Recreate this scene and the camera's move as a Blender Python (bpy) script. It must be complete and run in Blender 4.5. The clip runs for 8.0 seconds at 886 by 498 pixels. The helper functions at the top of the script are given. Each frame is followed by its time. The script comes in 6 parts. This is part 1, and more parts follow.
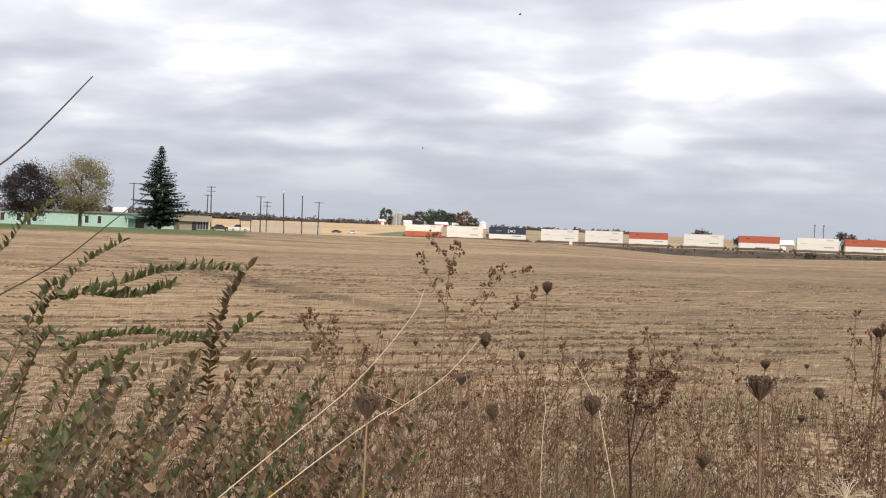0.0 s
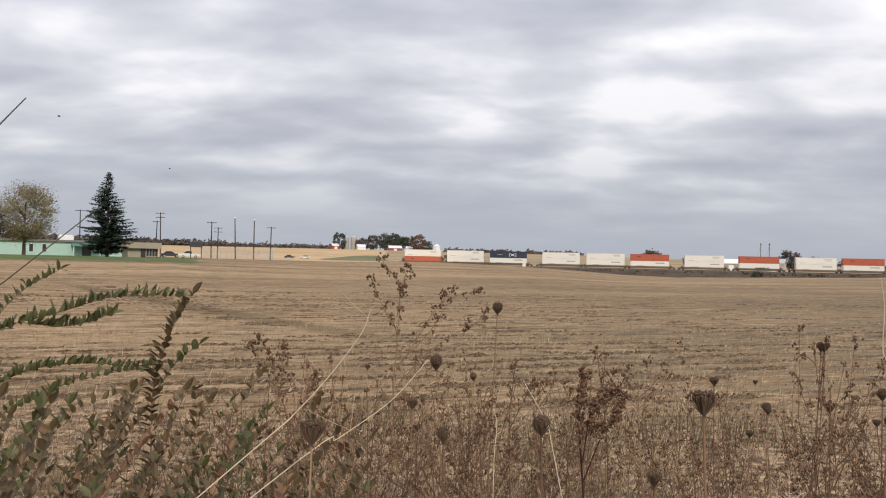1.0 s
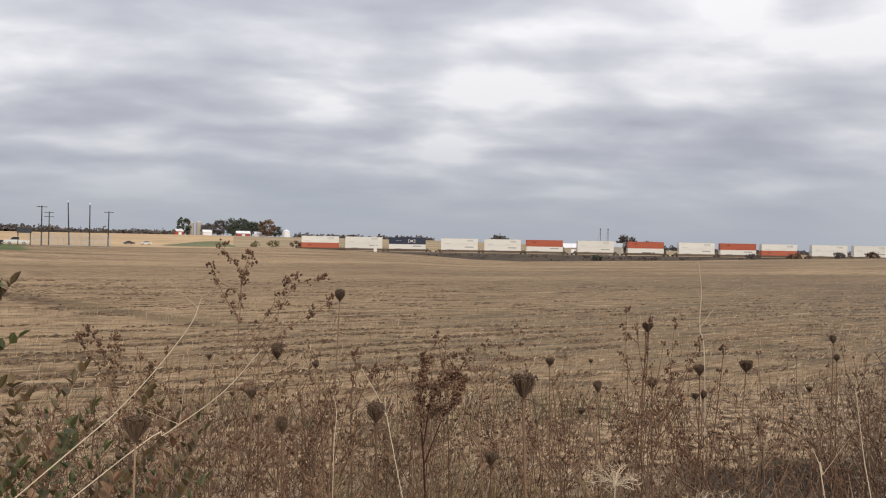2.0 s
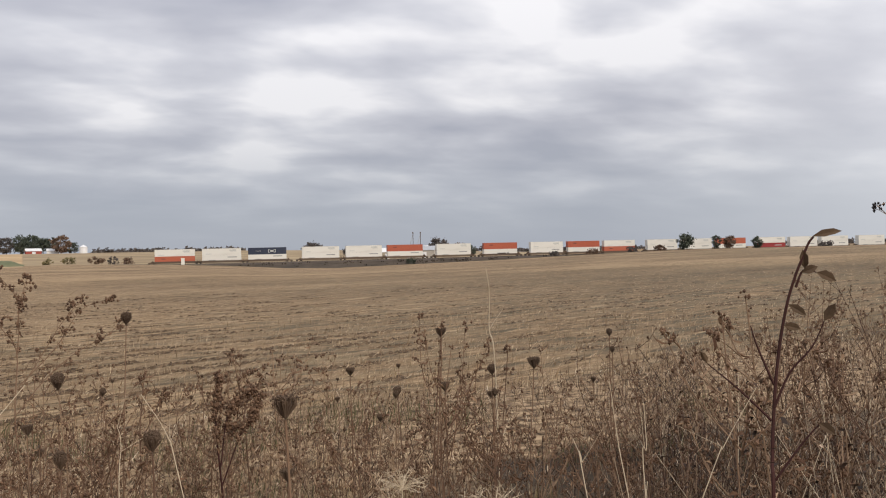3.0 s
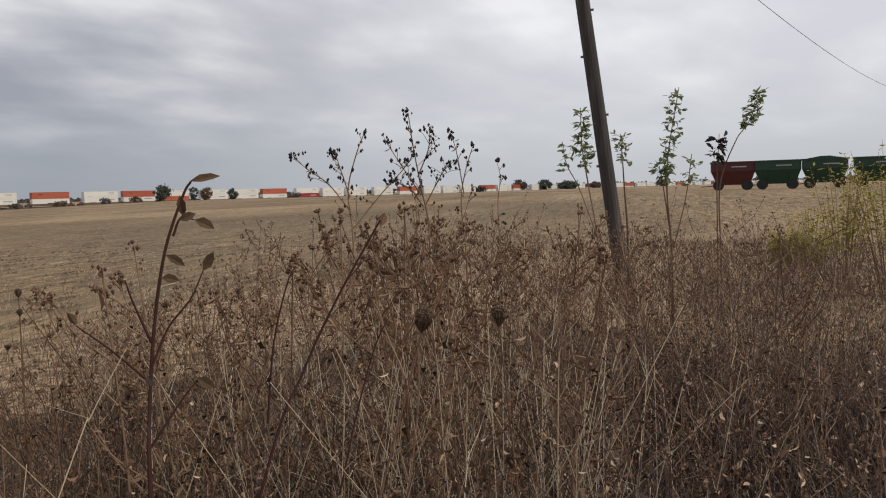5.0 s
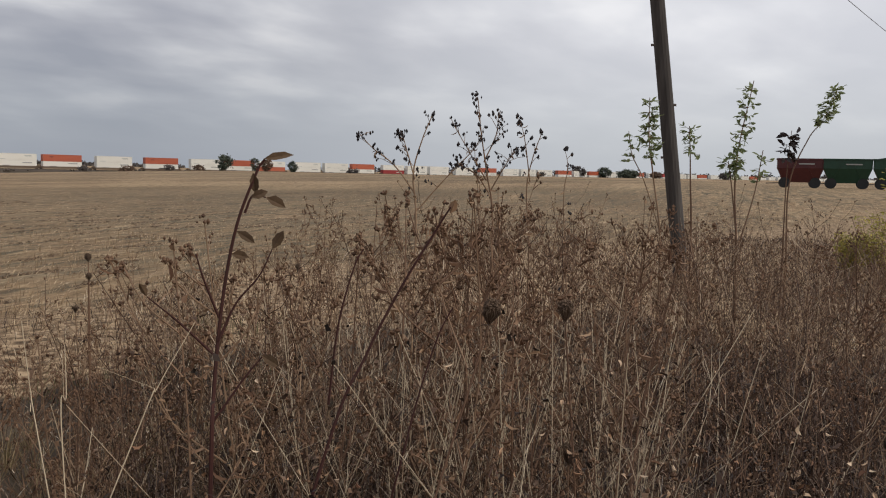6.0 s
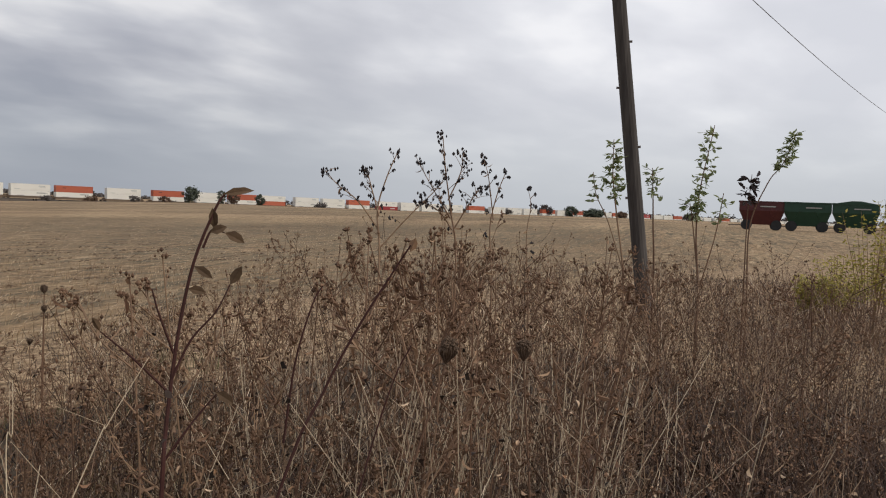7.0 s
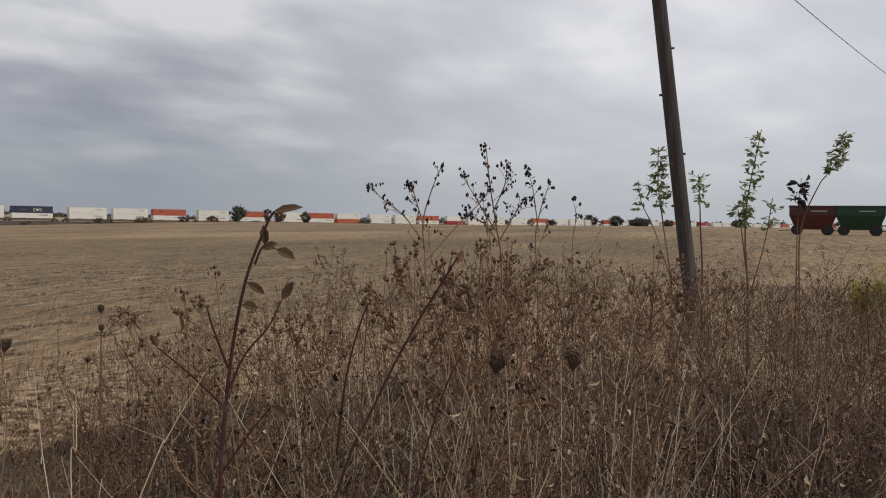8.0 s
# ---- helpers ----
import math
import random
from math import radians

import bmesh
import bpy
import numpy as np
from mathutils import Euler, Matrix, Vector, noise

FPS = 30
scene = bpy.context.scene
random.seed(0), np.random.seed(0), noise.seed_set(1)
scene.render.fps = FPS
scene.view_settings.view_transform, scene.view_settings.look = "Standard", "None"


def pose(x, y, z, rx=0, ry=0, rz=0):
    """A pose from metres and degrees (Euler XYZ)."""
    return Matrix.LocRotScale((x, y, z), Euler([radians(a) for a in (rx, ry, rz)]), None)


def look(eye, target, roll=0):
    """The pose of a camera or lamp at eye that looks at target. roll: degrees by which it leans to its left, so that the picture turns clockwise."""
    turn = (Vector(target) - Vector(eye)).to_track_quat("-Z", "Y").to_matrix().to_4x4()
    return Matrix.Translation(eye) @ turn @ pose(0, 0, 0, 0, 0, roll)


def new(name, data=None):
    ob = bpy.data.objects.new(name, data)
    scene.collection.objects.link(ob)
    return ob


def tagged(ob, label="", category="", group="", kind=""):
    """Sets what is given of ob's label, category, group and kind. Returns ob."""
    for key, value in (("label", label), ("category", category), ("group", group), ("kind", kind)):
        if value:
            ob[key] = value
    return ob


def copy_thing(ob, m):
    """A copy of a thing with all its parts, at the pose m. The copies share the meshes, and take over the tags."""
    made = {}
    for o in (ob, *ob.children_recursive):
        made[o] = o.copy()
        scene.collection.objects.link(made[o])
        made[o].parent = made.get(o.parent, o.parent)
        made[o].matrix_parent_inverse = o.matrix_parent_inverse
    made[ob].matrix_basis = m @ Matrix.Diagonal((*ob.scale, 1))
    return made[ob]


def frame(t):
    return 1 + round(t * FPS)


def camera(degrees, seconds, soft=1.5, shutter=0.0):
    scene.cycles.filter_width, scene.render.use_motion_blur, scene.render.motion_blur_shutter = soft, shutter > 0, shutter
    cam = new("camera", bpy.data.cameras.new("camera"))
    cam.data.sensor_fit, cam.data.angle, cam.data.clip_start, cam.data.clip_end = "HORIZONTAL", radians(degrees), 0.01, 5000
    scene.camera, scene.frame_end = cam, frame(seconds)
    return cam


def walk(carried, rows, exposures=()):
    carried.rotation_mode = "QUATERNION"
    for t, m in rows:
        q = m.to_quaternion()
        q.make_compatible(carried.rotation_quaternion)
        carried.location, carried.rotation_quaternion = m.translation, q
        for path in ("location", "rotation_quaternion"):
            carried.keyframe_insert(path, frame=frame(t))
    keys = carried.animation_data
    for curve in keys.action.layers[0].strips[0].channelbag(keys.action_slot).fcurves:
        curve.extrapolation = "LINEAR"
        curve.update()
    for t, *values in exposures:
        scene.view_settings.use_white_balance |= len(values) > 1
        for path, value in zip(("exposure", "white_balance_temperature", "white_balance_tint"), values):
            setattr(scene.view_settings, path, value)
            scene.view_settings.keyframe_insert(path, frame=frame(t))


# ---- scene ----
cam = camera(55.4, 8.0, soft=1.1)
EYE = 1.55


def at(bearing, elev, dist, eye=(0, 0, EYE)):
    """A place by bearing (clockwise from +y), elevation and distance from the eye."""
    b, e = radians(bearing), radians(elev)
    return Vector(eye) + dist * Vector((math.sin(b) * math.cos(e), math.cos(b) * math.cos(e), math.sin(e)))


# seconds, bearing, pitch, roll, offset of the hand
PATH = [(0.0, -3.12, -0.83, 2.02, -0.019, -0.02, 0.006), (0.3, -1.81, -0.17, 1.52, -0.006, 0.0, -0.001), (0.5, -1.34, 0.26, 1.49, -0.004, 0.004, -0.003),
        (1.0, -0.04, 0.84, 1.2, -0.001, 0.001, 0.0), (1.5, 4.54, 0.53, 1.39, 0.017, 0.007, -0.001), (1.7, 6.84, 0.13, 1.43, 0.027, 0.014, -0.001),
        (2.8, 19.44, 0.42, -1.43, 0.074, -0.07, 0.034), (3.0, 22.6, 0.36, -1.47, 0.104, -0.07, 0.03), (3.5, 30.51, -0.6, 0.67, 0.175, -0.04, 0.033),
        (4.0, 38.37, -1.23, 0.1, 0.236, -0.044, 0.024), (4.2, 44.65, -1.03, -0.52, 0.26, -0.06, 0.015), (4.5, 53.35, -3.01, -2.31, 0.375, -0.071, 0.022),
        (4.7, 56.82, -3.23, -2.1, 0.408, -0.069, 0.011), (5.8, 54.39, -4.88, 1.16, 0.412, -0.017, 0.018), (6.0, 53.17, -5.09, 1.21, 0.413, -0.014, 0.026),
        (6.5, 53.22, -4.34, 0.56, 0.426, -0.016, 0.032), (7.0, 55.33, -2.57, 2.24, 0.419, -0.031, 0.032), (7.5, 54.8, -1.37, 1.97, 0.407, -0.037, 0.032),
        (8.0, 52.28, -1.75, 0.82, 0.403, -0.036, 0.029)]
walk(cam, [(t, look((x, y, EYE + z), at(b, p, 10, (x, y, EYE + z)), r)) for t, b, p, r, x, y, z in PATH],
     exposures=[(0.0, 0.3, 6550, 12), (0.5, 0.12, 6550, 12), (1.0, 0.05, 6550, 12), (1.5, -0.03, 6550, 12), (3.0, -0.09, 6550, 12), (4.0, -0.11, 6550, 12), (4.5, -0.25, 6550, 11), (6.0, -0.34, 6520, 11), (6.5, -0.32, 6520, 11), (7.0, -0.27, 6510, 11), (7.5, -0.50, 6500, 11), (8.0, -0.49, 6500, 11)])

# ---- light ----
SUN_BEARING, SUN_ELEV = 165.0, 36.0
sun = new("sun", bpy.data.lights.new("sun", "SUN"))
sun.data.energy, sun.data.angle, sun.data.color = 2.1, radians(8), (1.0, 0.92, 0.80)
sun.matrix_world = look(at(SUN_BEARING, SUN_ELEV, 50), (0, 0, 0))
tagged(sun, kind="structure")


class Nodes:
    """Short hand for node trees."""

    def __init__(self, tree):
        self.tree = tree
        tree.nodes.clear()

    def add(self, kind, inputs=None, **settings):
        n = self.tree.nodes.new(kind)
        if "operation" in settings:
            n.operation = settings["operation"]
        if "use_clamp" in settings:
            n.use_clamp = settings["use_clamp"]
        if "data_type" in settings:
            n.data_type, n.blend_type = settings["data_type"], settings["blend_type"]
        if "interpolation_type" in settings:
            n.interpolation_type = settings["interpolation_type"]
        if "attribute_name" in settings:
            n.attribute_name = settings["attribute_name"]
        for k, v in (inputs or {}).items():
            if isinstance(v, bpy.types.NodeSocket):
                self.tree.links.new(v, n.inputs[k])
            else:
                n.inputs[k].default_value = v
        return n

    def math(self, op, a, b=0.0, clamp=False):
        return self.add("ShaderNodeMath", {0: a, 1: b}, operation=op, use_clamp=clamp).outputs[0]

    def mix(self, fac, a, b, blend="MIX"):
        n = self.add("ShaderNodeMix", {"Factor": fac}, data_type="RGBA", blend_type=blend)
        for i, v in ((6, a), (7, b)):
            if isinstance(v, bpy.types.NodeSocket):
                self.tree.links.new(v, n.inputs[i])
            else:
                n.inputs[i].default_value = (*v, 1)
        return n.outputs[2]

    def ramp(self, fac, stops):
        n = self.add("ShaderNodeValToRGB", {"Fac": fac})
        els = n.color_ramp.elements
        while len(els) < len(stops):
            els.new(0.5)
        for el, (p, c) in zip(els, stops):
            el.position, el.color = p, (*c, 1)
        return n.outputs[0]

    def smooth(self, v, lo, hi):
        return self.add("ShaderNodeMapRange", {"Value": v, "From Min": lo, "From Max": hi}, interpolation_type="SMOOTHSTEP").outputs[0]

    def noise(self, vec, scale, detail=4.0, rough=0.55, dist=0.0):
        return self.add("ShaderNodeTexNoise", {"Vector": vec, "Scale": scale, "Detail": detail, "Roughness": rough, "Distortion": dist}).outputs["Fac"]


def make_sky():
    world = bpy.data.worlds.new("sky")
    world.use_nodes = True
    scene.world = world
    k = Nodes(world.node_tree)
    d = k.add("ShaderNodeTexCoord").outputs["Generated"]
    s = k.add("ShaderNodeSeparateXYZ", {0: d})
    up = k.math("MAXIMUM", s.outputs[2], 0.0)
    den = k.math("ADD", up, 0.21)
    layer = k.add("ShaderNodeCombineXYZ", {0: k.math("DIVIDE", s.outputs[0], den), 1: k.math("DIVIDE", s.outputs[1], den)}).outputs[0]
    turn = k.add("ShaderNodeMapping", {"Vector": layer, "Rotation": (0, 0, radians(28)), "Scale": (0.8, 1.1, 1.0), "Location": (3.1, 1.7, 0)}).outputs[0]
    big = k.noise(turn, 1.15, 2.0, 0.45, 0.15)
    mid = k.noise(turn, 2.9, 4.0, 0.46, 0.12)
    cover = k.math("ADD", k.math("MULTIPLY", big, 0.52), k.math("MULTIPLY", mid, 0.48))
    cloud = k.ramp(cover, [(0.38, (0.46, 0.48, 0.55)), (0.46, (0.57, 0.585, 0.645)), (0.53, (0.71, 0.725, 0.775)), (0.61, (0.965, 0.968, 0.985))])
    # brighter towards the sun's side and the zenith
    lift = k.math("ADD", k.math("MULTIPLY", k.smooth(up, 0.05, 0.5), 0.34), k.math("MULTIPLY", k.smooth(s.outputs[0], 0.68, 1.0), 0.40))
    cloud = k.mix(1.0, cloud, k.add("ShaderNodeCombineColor", {0: k.math("ADD", lift, 0.90), 1: k.math("ADD", lift, 0.90), 2: k.math("ADD", lift, 0.90)}).outputs[0], "MULTIPLY")
    cloud = k.mix(k.math("MULTIPLY", k.smooth(s.outputs[0], 0.50, 0.95), 0.55), cloud, (1.04, 1.05, 1.08))
    low = k.mix(k.smooth(s.outputs[0], 0.5, 0.95), (0.41, 0.45, 0.52), (0.66, 0.70, 0.75))
    cloud = k.mix(k.smooth(up, 0.0, 0.17), low, cloud)
    air = k.add("ShaderNodeTexSky")
    air.sky_type, air.sun_disc, air.sun_elevation, air.sun_rotation = "NISHITA", False, radians(SUN_ELEV), radians(SUN_BEARING)
    blue = air.outputs[0]
    blue = k.mix(1.0, blue, (0.1, 0.1, 0.1), "MULTIPLY")
    full = k.mix(0.93, blue, cloud)
    k.add("ShaderNodeOutputWorld", {0: k.add("ShaderNodeBackground", {"Color": full, "Strength": 1.0}).outputs[0]})


make_sky()

# ---- materials ----


def material(name, stops, rough=0.8, scale=6.0, coarse=0.6, stretch=(1, 1, 1), bump=0.2, metal=0.0, island=0.0, piece=0.0, clear=0.0, dirt=None, through_light=0.0, places=None):
    """A procedural surface: grain at two scales between the colours of stops, with fine relief and optional variation by island or object."""
    m = bpy.data.materials.new(name)
    m.use_nodes = True
    k = Nodes(m.node_tree)
    c = k.add("ShaderNodeTexCoord").outputs["Object"]
    v = k.add("ShaderNodeMapping", {"Vector": c, "Scale": stretch}).outputs[0]
    fine, wide = k.noise(v, scale, 5.0, 0.6), k.noise(v, scale * 0.13, 3.0)
    f = k.math("ADD", k.math("MULTIPLY", fine, 1 - coarse), k.math("MULTIPLY", wide, coarse))
    if island:
        r = k.add("ShaderNodeNewGeometry").outputs["Random Per Island"]
        f = k.math("ADD", k.math("MULTIPLY", f, 1 - island), k.math("MULTIPLY", r, island))
    if piece:
        r = k.add("ShaderNodeObjectInfo").outputs["Random"]
        f = k.math("ADD", k.math("MULTIPLY", f, 1 - piece), k.math("MULTIPLY", r, piece))
    n = len(stops)
    spread = list(zip(places, stops)) if places else [(0.28 + 0.44 * i / max(n - 1, 1) if island + piece == 0 else 0.12 + 0.76 * i / max(n - 1, 1), s) for i, s in enumerate(stops)]
    col = k.ramp(f, spread) if n > 1 else k.mix(fine, stops[0], tuple(x * 0.8 for x in stops[0]))
    if dirt:
        col = k.mix(k.math("MULTIPLY", k.smooth(wide, 0.5, 0.72), 0.6), col, dirt)
    b = k.add("ShaderNodeBump", {"Strength": bump, "Distance": 0.02, "Height": fine}).outputs[0]
    p = k.add("ShaderNodeBsdfPrincipled", {"Base Color": col, "Roughness": rough, "Metallic": metal, "Normal": b, "Coat Weight": clear})
    out = p.outputs[0]
    if through_light:
        t = k.add("ShaderNodeBsdfTranslucent", {"Color": col, "Normal": b}).outputs[0]
        out = k.add("ShaderNodeMixShader", {0: through_light, 1: out, 2: t}).outputs[0]
    k.add("ShaderNodeOutputMaterial", {0: out})
    return m


def ground_material():
    """Stubble in rows, weedy verge, lawn and ripe hill, by the zones of the sheet."""
    m = bpy.data.materials.new("ground")
    m.use_nodes = True
    k = Nodes(m.node_tree)
    pos = k.add("ShaderNodeTexCoord").outputs["Object"]

    def stretched(sx, sy, rot=20.0):
        turned = k.add("ShaderNodeMapping", {"Vector": pos, "Rotation": (0, 0, radians(-rot))}).outputs[0]
        return k.add("ShaderNodeMapping", {"Vector": turned, "Scale": (sx, sy, 1)}).outputs[0]
    rows = k.noise(stretched(0.10, 1.3), 1.0, 5.0, 0.62, 0.1)
    wide = k.noise(stretched(0.018, 0.07, 22.0), 1.0, 4.0, 0.55, 0.6)
    bits = k.noise(stretched(3.6, 10.0), 1.0, 7.0, 0.78)
    f = k.math("ADD", k.math("ADD", k.math("MULTIPLY", rows, 0.26), k.math("MULTIPLY", wide, 0.29)), k.math("MULTIPLY", bits, 0.45))
    stubble = k.ramp(f, [(0.405, (0.056, 0.036, 0.020)), (0.455, (0.175, 0.115, 0.063)), (0.505, (0.315, 0.212, 0.119)), (0.57, (0.475, 0.338, 0.195))])
    clods = k.smooth(k.noise(stretched(0.7, 3.4), 1.0, 4.0, 0.6), 0.52, 0.64)
    stubble = k.mix(k.math("MULTIPLY", clods, 0.68), stubble, (0.070, 0.046, 0.029))
    heaps = k.smooth(k.noise(stretched(1.5, 4.4), 1.0, 4.0, 0.65), 0.53, 0.66)
    stubble = k.mix(k.math("MULTIPLY", heaps, 0.5), stubble, (0.60, 0.45, 0.27))
    # dark broken furrows between the straw rows
    furrow = k.smooth(k.noise(stretched(0.40, 2.0), 1.0, 6.0, 0.72, 0.2), 0.53, 0.585)
    patchy = k.smooth(k.noise(stretched(0.045, 0.16), 1.0, 3.0, 0.6), 0.40, 0.66)
    stubble = k.mix(k.math("MULTIPLY", furrow, k.math("MULTIPLY", patchy, 0.85)), stubble, (0.050, 0.034, 0.022))
    mats = k.smooth(k.noise(stretched(0.55, 2.1), 1.0, 4.0, 0.7), 0.56, 0.66)
    stubble = k.mix(k.math("MULTIPLY", mats, 0.55), stubble, (0.62, 0.47, 0.29))
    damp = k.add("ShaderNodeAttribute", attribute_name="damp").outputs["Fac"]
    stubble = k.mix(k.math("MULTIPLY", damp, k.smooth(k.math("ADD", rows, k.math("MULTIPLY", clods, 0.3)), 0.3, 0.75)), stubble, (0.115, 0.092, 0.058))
    green = k.smooth(k.noise(stretched(0.05, 0.11, 0.0), 1.0, 3.0, 0.6), 0.60, 0.74)
    stubble = k.mix(k.math("MULTIPLY", green, 0.35), stubble, (0.15, 0.145, 0.07))
    # a dark wheel track that runs slantwise over the stubble
    across = k.add("ShaderNodeVectorMath", {0: pos, 1: (0.821, 0.571, 0)}, operation="DOT_PRODUCT").outputs["Value"]
    along = k.add("ShaderNodeVectorMath", {0: pos, 1: (0.571, -0.821, 0)}, operation="DOT_PRODUCT").outputs["Value"]
    wheel = k.math("ABSOLUTE", k.math("ADD", k.math("SUBTRACT", across, 8.49), k.math("MULTIPLY", k.math("SUBTRACT", bits, 0.5), 1.6)))
    track = k.math("MULTIPLY", k.smooth(wheel, 0.75, 0.25), k.math("MULTIPLY", k.smooth(along, -50, -38), k.smooth(along, -11, -17)))
    stubble = k.mix(k.math("MULTIPLY", track, 0.6), stubble, (0.105, 0.078, 0.042))
    verge = k.ramp(k.noise(pos, 7.0, 7.0, 0.74), [(0.37, (0.050, 0.032, 0.019)), (0.48, (0.21, 0.142, 0.084)), (0.60, (0.46, 0.335, 0.205))])
    lawn = k.ramp(k.noise(pos, 0.25, 5.0, 0.6), [(0.35, (0.060, 0.090, 0.028)), (0.65, (0.135, 0.155, 0.058))])
    gold = k.ramp(k.math("ADD", k.math("MULTIPLY", k.noise(stretched(0.006, 0.05, 10.0), 1.0, 4.0), 0.6), k.math("MULTIPLY", k.noise(pos, 0.08, 4.0), 0.4)),
                  [(0.38, (0.40, 0.27, 0.145)), (0.62, (0.58, 0.42, 0.245))])
    pale = k.ramp(k.noise(stretched(0.01, 0.03, 20.0), 1.0, 4.0), [(0.38, (0.27, 0.20, 0.12)), (0.62, (0.40, 0.31, 0.19))])

    def zone(name):
        return k.add("ShaderNodeAttribute", attribute_name=name).outputs["Fac"]
    ragged = k.math("MULTIPLY", k.math("SUBTRACT", k.noise(pos, 0.7, 5.0, 0.65), 0.5), 0.9)
    col = k.mix(k.smooth(k.math("ADD", zone("verge"), ragged), 0.35, 0.65), stubble, verge)
    col = k.mix(k.smooth(k.math("ADD", zone("lawn"), k.math("SUBTRACT", k.noise(pos, 0.06, 4.0), 0.5)), 0.4, 0.6), col, lawn)
    col = k.mix(k.smooth(zone("pale"), 0.3, 0.7), col, pale)
    col = k.mix(k.smooth(zone("gold"), 0.4, 0.6), col, gold)
    # dark ground by the track, and shade under dense weeds put into the colour
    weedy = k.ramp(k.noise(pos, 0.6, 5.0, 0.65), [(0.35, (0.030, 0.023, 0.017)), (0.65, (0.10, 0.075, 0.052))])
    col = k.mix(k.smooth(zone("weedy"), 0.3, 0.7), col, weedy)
    h = k.math("ADD", k.math("MULTIPLY", bits, 0.5), k.math("MULTIPLY", rows, 1.2))
    b = k.add("ShaderNodeBump", {"Strength": 0.45, "Distance": 0.05, "Height": h}).outputs[0]
    p = k.add("ShaderNodeBsdfPrincipled", {"Base Color": col, "Roughness": 0.95, "Specular IOR Level": 0.15, "Normal": b})
    k.add("ShaderNodeOutputMaterial", {0: p.outputs[0]})
    return m


